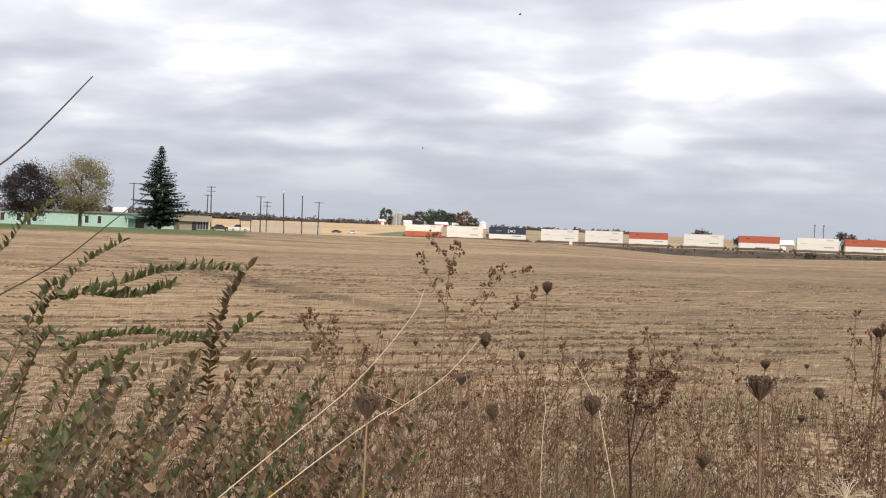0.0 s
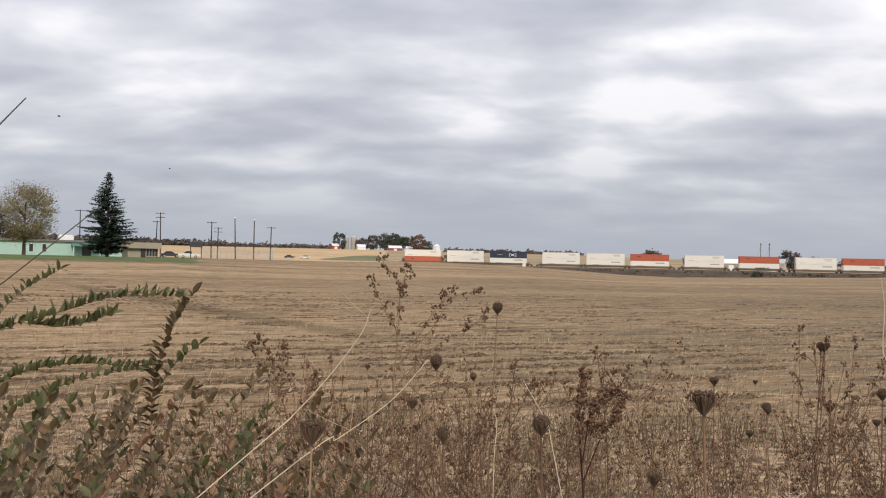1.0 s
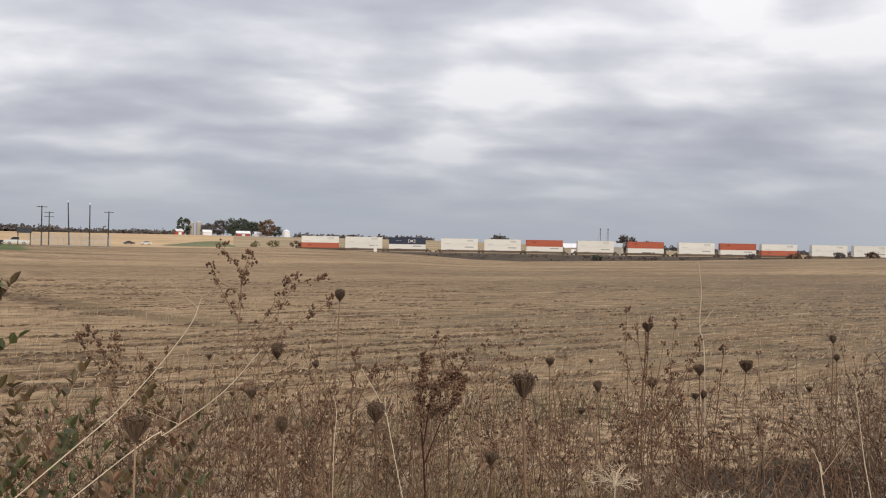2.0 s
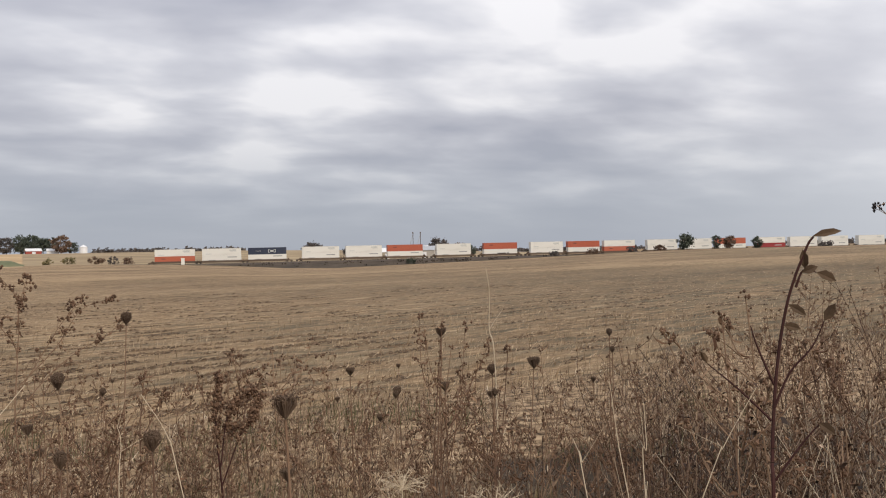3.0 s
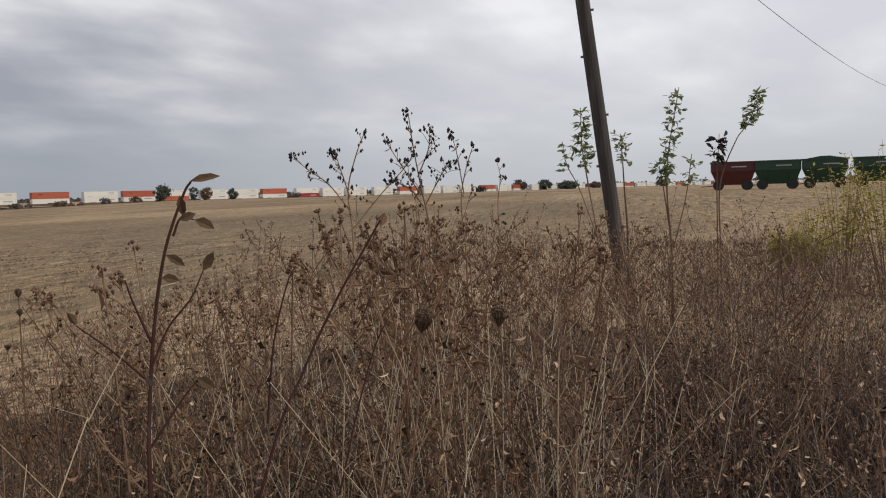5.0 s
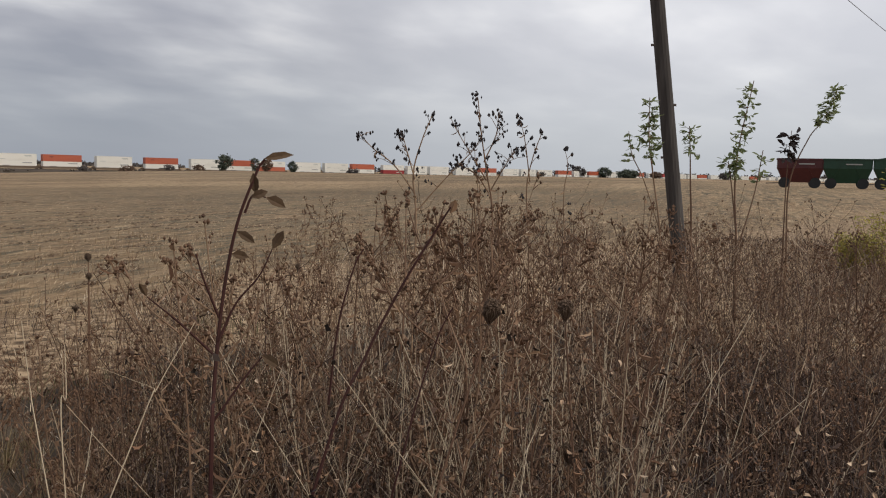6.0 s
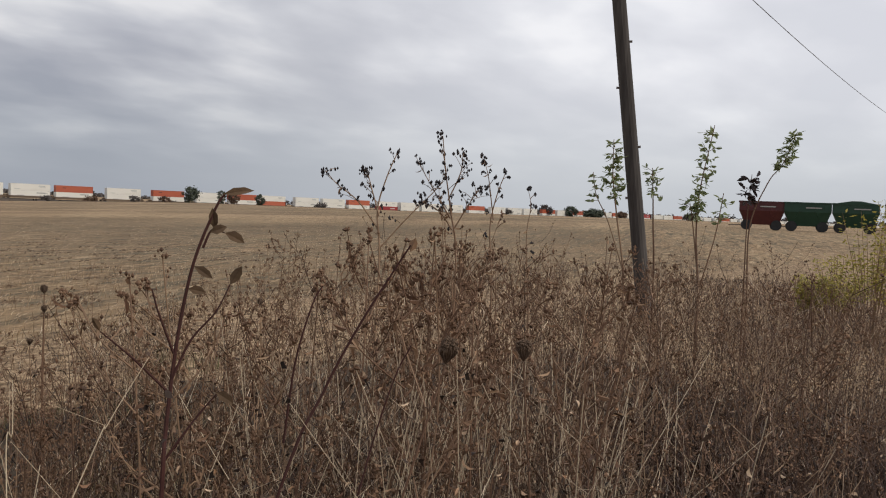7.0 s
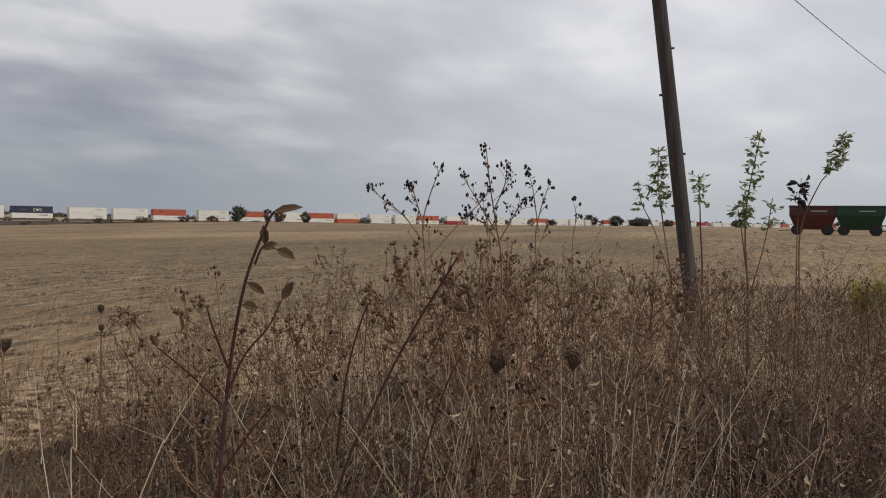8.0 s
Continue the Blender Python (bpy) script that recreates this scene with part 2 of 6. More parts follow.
M = dict(
    ground=ground_material(),
    bank=material("bank", [(0.028, 0.021, 0.016), (0.06, 0.045, 0.032), (0.12, 0.09, 0.062)], 0.95, 0.9, 0.5, bump=0.6),
    ballast=material("ballast", [(0.060, 0.048, 0.040), (0.13, 0.107, 0.090)], 0.95, 4.0, 0.3, bump=0.6),
    steel=material("rail_steel", [(0.09, 0.07, 0.06), (0.20, 0.17, 0.15)], 0.5, 5.0, metal=0.7),
    white=material("white_paint", [(0.74, 0.71, 0.635), (0.85, 0.82, 0.74)], 0.55, 1.2, 0.6, stretch=(0.3, 1, 1), piece=0.3, dirt=(0.62, 0.58, 0.50)),
    orange=material("orange_paint", [(0.43, 0.095, 0.045), (0.54, 0.145, 0.075)], 0.5, 1.2, 0.6, stretch=(0.3, 1, 1), piece=0.45, dirt=(0.36, 0.08, 0.04)),
    navy=material("navy_paint", [(0.020, 0.028, 0.055), (0.036, 0.046, 0.080)], 0.5, 1.2, 0.6, dirt=(0.05, 0.05, 0.06)),
    red=material("red_paint", [(0.30, 0.030, 0.030), (0.42, 0.055, 0.050)], 0.5, 1.2, 0.6, piece=0.4),
    well=material("well_car_steel", [(0.10, 0.065, 0.045), (0.20, 0.14, 0.09)], 0.75, 2.0, 0.5, piece=0.5),
    dark=material("dark_rubber", [(0.014, 0.014, 0.014), (0.03, 0.03, 0.03)], 0.85, 8.0),
    marking=material("marking_grey", [(0.30, 0.30, 0.28), (0.40, 0.39, 0.36)], 0.6, 4.0),
    markblack=material("marking_black", [(0.02, 0.02, 0.022), (0.035, 0.035, 0.04)], 0.6, 4.0),
    markpale=material("marking_pale", [(0.50, 0.50, 0.46), (0.6, 0.6, 0.56)], 0.6, 4.0),
    mint=material("mint_paint", [(0.38, 0.56, 0.47), (0.47, 0.65, 0.56)], 0.7, 1.5, 0.5, dirt=(0.30, 0.42, 0.36)),
    teal=material("teal_paint", [(0.10, 0.22, 0.19), (0.15, 0.29, 0.25)], 0.7, 1.5, 0.5),
    tan=material("tan_panel", [(0.30, 0.26, 0.19), (0.40, 0.35, 0.26)], 0.8, 2.0, 0.5, dirt=(0.24, 0.2, 0.15)),
    roofing=material("grey_roofing", [(0.16, 0.15, 0.14), (0.26, 0.25, 0.23)], 0.9, 2.0),
    glass=material("window_glass", [(0.03, 0.036, 0.04), (0.05, 0.056, 0.06)], 0.12, 1.0, bump=0.0),
    concrete=material("concrete", [(0.36, 0.33, 0.29), (0.50, 0.46, 0.41)], 0.9, 1.2, 0.5, dirt=(0.3, 0.27, 0.23)),
    galv=material("galvanised_steel", [(0.45, 0.46, 0.47), (0.6, 0.61, 0.62)], 0.45, 2.0, 0.5, metal=0.5),
    barnred=material("barn_red", [(0.30, 0.06, 0.045), (0.40, 0.09, 0.06)], 0.8, 2.0),
    whiteroof=material("white_roof", [(0.70, 0.70, 0.70), (0.82, 0.82, 0.82)], 0.6, 2.0),
    asphalt=material("asphalt", [(0.10, 0.10, 0.10), (0.17, 0.165, 0.16)], 0.9, 3.0),
    polewood=material("weathered_pole", [(0.024, 0.020, 0.018), (0.052, 0.045, 0.041), (0.10, 0.090, 0.082)], 0.9, 14.0, 0.4, stretch=(1, 1, 0.05), bump=0.6),
    wire=material("wire", [(0.05, 0.05, 0.05), (0.08, 0.08, 0.08)], 0.6, 8.0),
    bark=material("bark", [(0.06, 0.045, 0.035), (0.13, 0.10, 0.08)], 0.95, 9.0, 0.4, stretch=(1, 1, 0.3), bump=0.5),
    spruce=material("spruce_needles", [(0.010, 0.020, 0.013), (0.022, 0.040, 0.024), (0.040, 0.062, 0.036)], 0.8, 3.0, island=0.6, bump=0.1, through_light=0.1),
    pine=material("pine_needles", [(0.040, 0.052, 0.036), (0.105, 0.120, 0.082)], 0.85, 1.0, island=0.6, bump=0.1),
    autumn=material("autumn_leaves", [(0.13, 0.115, 0.050), (0.24, 0.205, 0.10), (0.38, 0.31, 0.165)], 0.8, 2.0, island=0.7, bump=0.1, through_light=0.25),
    rust=material("rusty_leaves", [(0.10, 0.066, 0.045), (0.21, 0.125, 0.078)], 0.85, 2.0, island=0.7, bump=0.1),
    darkleaf=material("dark_leaves", [(0.022, 0.018, 0.018), (0.05, 0.034, 0.032)], 0.8, 2.0, island=0.7, bump=0.1),
    woods=material("bare_woods", [(0.065, 0.058, 0.055), (0.15, 0.125, 0.11)], 0.95, 0.5, island=0.6, bump=0.1),
    stem=material("dry_stem", [(0.085, 0.043, 0.025), (0.18, 0.102, 0.060), (0.38, 0.26, 0.16)], 0.85, 9.0, 0.5, piece=0.45, bump=0.2),
    redstem=material("red_stem", [(0.026, 0.007, 0.005), (0.058, 0.015, 0.010)], 0.9, 12.0, 0.5, bump=0.2),
    seed=material("seed_head", [(0.062, 0.032, 0.018), (0.14, 0.077, 0.043), (0.27, 0.165, 0.10)], 0.95, 30.0, island=0.6, bump=0.3),
    darkseed=material("dark_seed_head", [(0.016, 0.014, 0.016), (0.04, 0.032, 0.034)], 0.9, 30.0, island=0.6, bump=0.3),
    umbel=material("umbel_head", [(0.055, 0.034, 0.021), (0.105, 0.066, 0.041), (0.165, 0.11, 0.07)], 0.9, 30.0, island=0.5),
    dryleaf=material("dry_leaf", [(0.12, 0.060, 0.034), (0.22, 0.125, 0.070), (0.38, 0.25, 0.15)], 0.85, 20.0, island=0.7, bump=0.3, through_light=0.2),
    straw=material("pale_straw", [(0.38, 0.29, 0.18), (0.74, 0.62, 0.45)], 0.7, 9.0, 0.5, bump=0.2, island=0.3),
    grass=material("dead_grass", [(0.036, 0.020, 0.012), (0.090, 0.050, 0.029), (0.215, 0.129, 0.076), (0.40, 0.28, 0.175), (0.80, 0.68, 0.50)], 0.45, 5.0, places=(0.12, 0.32, 0.54, 0.74, 0.92), island=0.85, bump=0.0, through_light=0.15),
    # red-brown of the dead stems, darkened further to stand for shade in dense growth
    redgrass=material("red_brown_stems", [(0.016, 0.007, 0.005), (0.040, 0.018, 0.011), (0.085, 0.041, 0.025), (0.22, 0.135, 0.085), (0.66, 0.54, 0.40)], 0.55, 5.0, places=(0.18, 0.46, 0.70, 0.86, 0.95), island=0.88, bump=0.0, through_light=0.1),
    twigs=material("weed_twigs", [(0.038, 0.018, 0.011), (0.085, 0.044, 0.027), (0.18, 0.108, 0.066), (0.42, 0.30, 0.19)], 0.8, 5.0, places=(0.15, 0.45, 0.75, 0.95), island=0.85, bump=0.0),
    palestem=material("bleached_stems", [(0.11, 0.066, 0.040), (0.24, 0.160, 0.100), (0.45, 0.33, 0.22), (0.70, 0.57, 0.41)], 0.7, 5.0, places=(0.15, 0.42, 0.72, 0.95), island=0.85, bump=0.0),
    tuft=material("tufted_grass", [(0.14, 0.105, 0.045), (0.30, 0.22, 0.11), (0.52, 0.40, 0.24)], 0.8, 5.0, island=0.85, bump=0.0, through_light=0.25),
    # darkened to carry the shade low in the weeds; withered leaves share it
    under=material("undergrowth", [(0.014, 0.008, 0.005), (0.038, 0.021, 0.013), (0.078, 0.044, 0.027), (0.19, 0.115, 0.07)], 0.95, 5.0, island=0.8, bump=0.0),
    wither=material("withered_leaf", [(0.050, 0.031, 0.017), (0.14, 0.086, 0.046)], 0.95, 40.0, bump=0.3, through_light=0.1),
    chaff=material("field_straw", [(0.18, 0.118, 0.068), (0.36, 0.25, 0.148), (0.58, 0.45, 0.29)], 0.9, 5.0, island=0.8, bump=0.0),
    clod=material("damp_clod", [(0.050, 0.032, 0.019), (0.105, 0.068, 0.040), (0.19, 0.128, 0.077)], 0.95, 5.0, island=0.7, bump=0.2),
    greengrass=material("green_grass", [(0.075, 0.075, 0.03), (0.19, 0.17, 0.085)], 0.85, 5.0, island=0.7, bump=0.0, through_light=0.2),
    greenleaf=material("green_leaf", [(0.060, 0.070, 0.024), (0.110, 0.120, 0.044), (0.190, 0.190, 0.085)], 0.5, 20.0, island=0.6, bump=0.2, through_light=0.3),
    oliveleaf=material("olive_leaf", [(0.085, 0.050, 0.028), (0.135, 0.105, 0.046), (0.24, 0.155, 0.078)], 0.55, 20.0, island=0.7, bump=0.2, through_light=0.25),
    yellowleaf=material("yellow_leaf", [(0.30, 0.22, 0.03), (0.50, 0.36, 0.05)], 0.6, 20.0, island=0.5, bump=0.2, through_light=0.3),
    limeleaf=material("yellow_green_leaf", [(0.17, 0.165, 0.035), (0.36, 0.32, 0.07), (0.55, 0.44, 0.10)], 0.6, 10.0, island=0.7, bump=0.1, through_light=0.35),
    orangeleaf=material("fallen_leaf", [(0.12, 0.055, 0.03), (0.34, 0.19, 0.10), (0.62, 0.47, 0.32)], 0.8, 20.0, island=0.8, bump=0.2),
    sapleaf=material("pale_green_leaf", [(0.12, 0.15, 0.06), (0.22, 0.26, 0.12), (0.34, 0.37, 0.20)], 0.5, 20.0, island=0.6, bump=0.2, through_light=0.45),
    wagonred=material("wagon_red", [(0.050, 0.008, 0.009), (0.095, 0.015, 0.015)], 0.5, 2.0, 0.5, dirt=(0.08, 0.03, 0.025)),
    wagongreen=material("wagon_green", [(0.006, 0.034, 0.018), (0.012, 0.058, 0.03)], 0.5, 2.0, 0.5, dirt=(0.05, 0.07, 0.05)),
    carpaint=material("dark_car_paint", [(0.03, 0.032, 0.036), (0.05, 0.052, 0.058)], 0.3, 3.0, bump=0.0, clear=0.5),
    whitepaint=material("white_car_paint", [(0.66, 0.65, 0.62), (0.78, 0.77, 0.74)], 0.35, 3.0, bump=0.0, clear=0.5),
    grassbank=material("green_bank", [(0.085, 0.100, 0.040), (0.14, 0.15, 0.068), (0.20, 0.18, 0.09)], 0.95, 0.5, 0.5, bump=0.4),
)

# ---- mesh building ----


class Shape:
    """Collects vertices and faces for one mesh."""

    def __init__(self):
        self.v, self.f = [], []

    def quad(self, a, b, c, d):
        n = len(self.v)
        self.v += [tuple(a), tuple(b), tuple(c), tuple(d)]
        self.f.append((n, n + 1, n + 2, n + 3))

    def box(self, lo, hi, taper=0.0):
        (x0, y0, z0), (x1, y1, z1) = lo, hi
        n, t = len(self.v), taper
        self.v += [(x0, y0, z0), (x1, y0, z0), (x1, y1, z0), (x0, y1, z0), (x0 + t, y0 + t, z1), (x1 - t, y0 + t, z1), (x1 - t, y1 - t, z1), (x0 + t, y1 - t, z1)]
        self.f += [tuple(n + i for i in q) for q in ((3, 2, 1, 0), (4, 5, 6, 7), (0, 1, 5, 4), (1, 2, 6, 5), (2, 3, 7, 6), (3, 0, 4, 7))]
        return self

    def prism(self, outline, y0, y1):
        """An outline in x, z drawn out along y."""
        n, k = len(self.v), len(outline)
        self.v += [(x, y0, z) for x, z in outline] + [(x, y1, z) for x, z in outline]
        self.f.append(tuple(n + i for i in range(k)))
        self.f.append(tuple(n + k + i for i in reversed(range(k))))
        self.f += [(n + i, n + k + i, n + k + (i + 1) % k, n + (i + 1) % k) for i in range(k)]
        return self

    def tube(self, pts, r0, r1, sides=5, cap=True):
        pts = [Vector(p) for p in pts]
        n, k = len(self.v), len(pts)
        for i, p in enumerate(pts):
            d = (pts[min(i + 1, k - 1)] - pts[max(i - 1, 0)])
            d = d.normalized() if d.length > 1e-9 else Vector((0, 0, 1))
            a = d.cross(Vector((0.31, 0.95, 0.05))).normalized()
            b = d.cross(a)
            r = r0 + (r1 - r0) * i / max(k - 1, 1)
            for j in range(sides):
                w = 2 * math.pi * j / sides
                self.v.append(tuple(p + r * (math.cos(w) * a + math.sin(w) * b)))
        for i in range(k - 1):
            for j in range(sides):
                q = (j + 1) % sides
                self.f.append((n + i * sides + j, n + i * sides + q, n + (i + 1) * sides + q, n + (i + 1) * sides + j))
        if cap:
            self.f.append(tuple(n + j for j in reversed(range(sides))))
            self.f.append(tuple(n + (k - 1) * sides + j for j in range(sides)))
        return self

    def seed(self, c, r, rng):
        """A small uneven eight-sided grain."""
        n = len(self.v)
        x, y, z = c
        a, b = r * rng.uniform(0.7, 1.2), r * rng.uniform(0.8, 1.5)
        self.v += [(x + a, y, z), (x, y + a, z), (x - a, y, z), (x, y - a, z), (x, y, z + b), (x, y, z - b)]
        self.f += [tuple(n + i for i in t) for t in ((0, 1, 4), (1, 2, 4), (2, 3, 4), (3, 0, 4), (1, 0, 5), (2, 1, 5), (3, 2, 5), (0, 3, 5))]

    def leaf(self, base, way, side, length, width, fold=0.25, curl=0.0):
        """A pointed leaf of six faces, folded along its rib and curled towards its tip."""
        base, way, side = Vector(base), Vector(way).normalized(), Vector(side)
        side = side - way * side.dot(way)
        side = side.normalized() if side.length > 1e-6 else way.orthogonal().normalized()
        up = way.cross(side)
        n = len(self.v)
        rib = [base, base + way * length * 0.35 - up * curl * length * 0.1, base + way * length * 0.7 - up * curl * length * 0.35, base + way * length * (1 - 0.1 * abs(curl)) - up * curl * length * 0.75]
        for p in rib:
            self.v.append(tuple(p))
        for s in (1, -1):
            for p, w in ((rib[1], 0.5), (rib[2], 0.42)):
                self.v.append(tuple(p + side * s * width * w + up * fold * width * 0.5))
        self.f += [(n, n + 4, n + 1), (n + 1, n + 4, n + 5, n + 2), (n + 2, n + 5, n + 3), (n, n + 1, n + 6), (n + 1, n + 2, n + 7, n + 6), (n + 2, n + 3, n + 7)]

    def blade(self, base, tip, width, bend):
        b, t = Vector(base), Vector(tip)
        mid = (b + t) / 2 + Vector(bend)
        s = (t - b).cross(Vector((0.3, 0.2, 1))).normalized() * width * 0.5
        n = len(self.v)
        self.v += [tuple(b - s), tuple(b + s), tuple(mid + s * 0.8), tuple(mid - s * 0.8), tuple(t)]
        self.f += [(n, n + 1, n + 2, n + 3), (n + 3, n + 2, n + 4)]

    def mesh(self, name, mat, smooth=False):
        me = bpy.data.meshes.new(name)
        me.from_pydata(self.v, [], self.f)
        me.materials.append(mat)
        if smooth:
            me.polygons.foreach_set("use_smooth", [True] * len(me.polygons))
        me.update()
        return me


def part(name, shape, mat, parent=None, label="", smooth=False, m=None):
    """One mesh object under a thing or under a part."""
    data = shape if isinstance(shape, bpy.types.Mesh) else shape.mesh(name, mat, smooth)
    ob = new(name, data)
    ob.parent = parent
    if m is not None:
        ob.matrix_basis = m
    return tagged(ob, label)


def thing(name, label, category, m=None, group="", kind=""):
    ob = tagged(new(name), label, category, group, kind)
    if m is not None:
        ob.matrix_basis = m
    return ob


def smoothstep(x, lo, hi):
    t = min(max((x - lo) / (hi - lo), 0.0), 1.0)
    return t * t * (3 - 2 * t)


# ---- the lie of the land ----
EDGE_B = [-180, -60, -35, -18, -8, -1, 4, 8, 12, 16, 22, 27, 35, 39, 54, 70, 90, 120, 180]
EDGE_Z = [0.2, 0.8, 1.15, 1.1, 0.75, 1.2, 0.4, -0.7, -2.3, -2.9, -2.1, -1.3, 0.3, 0.9, 0.7, 0.85, 0.9, 0.5, 0.2]
EDGE_R = [200, 160, 150, 150, 230, 330, 340, 340, 340, 340, 345, 350, 380, 400, 320, 100, 95, 150, 200]
HILL_B = [-180, -40, -8, 4, 10, 16, 22, 28, 90, 180]
HILL_E = [0.1, 0.60, 0.66, 0.62, 0.58, 0.45, 0.28, 0.03, 0.02, 0.1]


def land(x, y):
    r, b = math.hypot(x, y), math.degrees(math.atan2(x, y))
    ze = float(np.interp(b, EDGE_B, EDGE_Z))
    z = ze * smoothstep(r, 28, float(np.interp(b, EDGE_B, EDGE_R)))
    start = float(np.interp(b, [-30, -10, 0], [270, 300, 410]))
    top = EYE + 900 * math.tan(radians(float(np.interp(b, HILL_B, HILL_E))))
    z += (top - ze) * smoothstep(r, start, 900)
    if r < 60:
        z += 0.05 * noise.noise(Vector((x * 0.35, y * 0.35, 0))) * smoothstep(r, 1.5, 4)
    return z


VERGE_X = [-60, -8, 0, 6, 10, 16, 40, 110]
VERGE_Y = [9.5, 8.6, 8.4, 9.0, 10.5, 9.0, 7.0, 6.0]


def verge_far(x):
    return float(np.interp(x, VERGE_X, VERGE_Y))


def weed_shade(x, y):
    """Shade under the densest weeds, to be put into the ground's colour; ragged at its edge."""
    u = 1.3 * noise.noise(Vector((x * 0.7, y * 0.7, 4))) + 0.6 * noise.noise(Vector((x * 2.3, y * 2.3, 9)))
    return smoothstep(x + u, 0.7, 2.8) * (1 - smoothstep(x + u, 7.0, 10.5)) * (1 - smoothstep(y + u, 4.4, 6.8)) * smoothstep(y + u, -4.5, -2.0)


def make_ground():
    rings = [0.0, 0.6]
    while rings[-1] < 4800:
        rings.append(rings[-1] * 1.05 + 0.02)
    bear = [b for b in np.arange(-36, 92, 0.6)] + [b for b in np.arange(92, 324, 4.0)]
    v, zones = [], dict(verge=[], lawn=[], gold=[], pale=[], weedy=[], damp=[])
    for r in rings:
        for b in bear:
            x, y = r * math.sin(radians(b)), r * math.cos(radians(b))
            v.append((x, y, land(x, y)))
            bb = (b + 180) % 360 - 180
            zones["verge"].append(min(max(0.5 + (verge_far(x) - y) / 1.6, 0), 1) if y > -6 and -70 < x < 140 else 1.0 if -12 < y < 4 else 0.0)
            zones["lawn"].append(1.0 - smoothstep(bb, -18.5, -14) if (-80 < bb < -13 and 104 < r < 262) or (52 < bb < 69 and r > 445 and r < 700) else 0.0)
            zones["gold"].append(1.0 if -60 < bb < -4 and r > 265 else 0.0)
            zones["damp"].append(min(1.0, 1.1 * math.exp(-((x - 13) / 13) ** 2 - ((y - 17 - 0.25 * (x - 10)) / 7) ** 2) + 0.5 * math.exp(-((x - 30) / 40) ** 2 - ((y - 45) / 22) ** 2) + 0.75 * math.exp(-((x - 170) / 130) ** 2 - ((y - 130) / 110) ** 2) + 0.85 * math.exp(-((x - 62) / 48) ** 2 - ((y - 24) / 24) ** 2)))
            line = 373 / max(math.cos(radians(bb - 8)), 0.15) if -8 < bb < 80 else 1e9
            # the weedy strip along the track, plus painted shade under the near weeds
            zones["weedy"].append(1.0 if 0.925 * line < r < 1.06 * line and bb > 1 else weed_shade(x, y) if r < 14 else 0.0)
            zones["pale"].append(1.0 if -4 <= bb < 30 and r > 395 else 0.0)
    n = len(bear)
    f = [(i * n + j, i * n + (j + 1) % n, (i + 1) * n + (j + 1) % n, (i + 1) * n + j) for i in range(1, len(rings) - 1) for j in range(n)]
    f += [(n + j, 0, n + (j + 1) % n) for j in range(n)]
    me = bpy.data.meshes.new("ground")
    me.from_pydata(v, [], f)
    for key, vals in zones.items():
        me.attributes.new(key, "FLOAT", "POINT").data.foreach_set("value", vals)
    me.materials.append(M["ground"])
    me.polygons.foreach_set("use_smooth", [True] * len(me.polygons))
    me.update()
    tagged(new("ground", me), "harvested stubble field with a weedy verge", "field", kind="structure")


make_ground()

# ---- the railway ----
TRACK_D, TRACK_B, TRACK_DIP = 373.0, 8.0, 0.0015
NEAR_S = at(TRACK_B, 0, TRACK_D, (0, 0, 0))
ALONG = Vector((math.cos(radians(TRACK_B)), -math.sin(radians(TRACK_B)), -TRACK_DIP)).normalized()
TRACK = Matrix.Translation(NEAR_S + Vector((0, 0, 0.25))) @ Matrix.Rotation(radians(-TRACK_B), 4, "Z") @ Matrix.Rotation(math.atan(TRACK_DIP), 4, "Y")


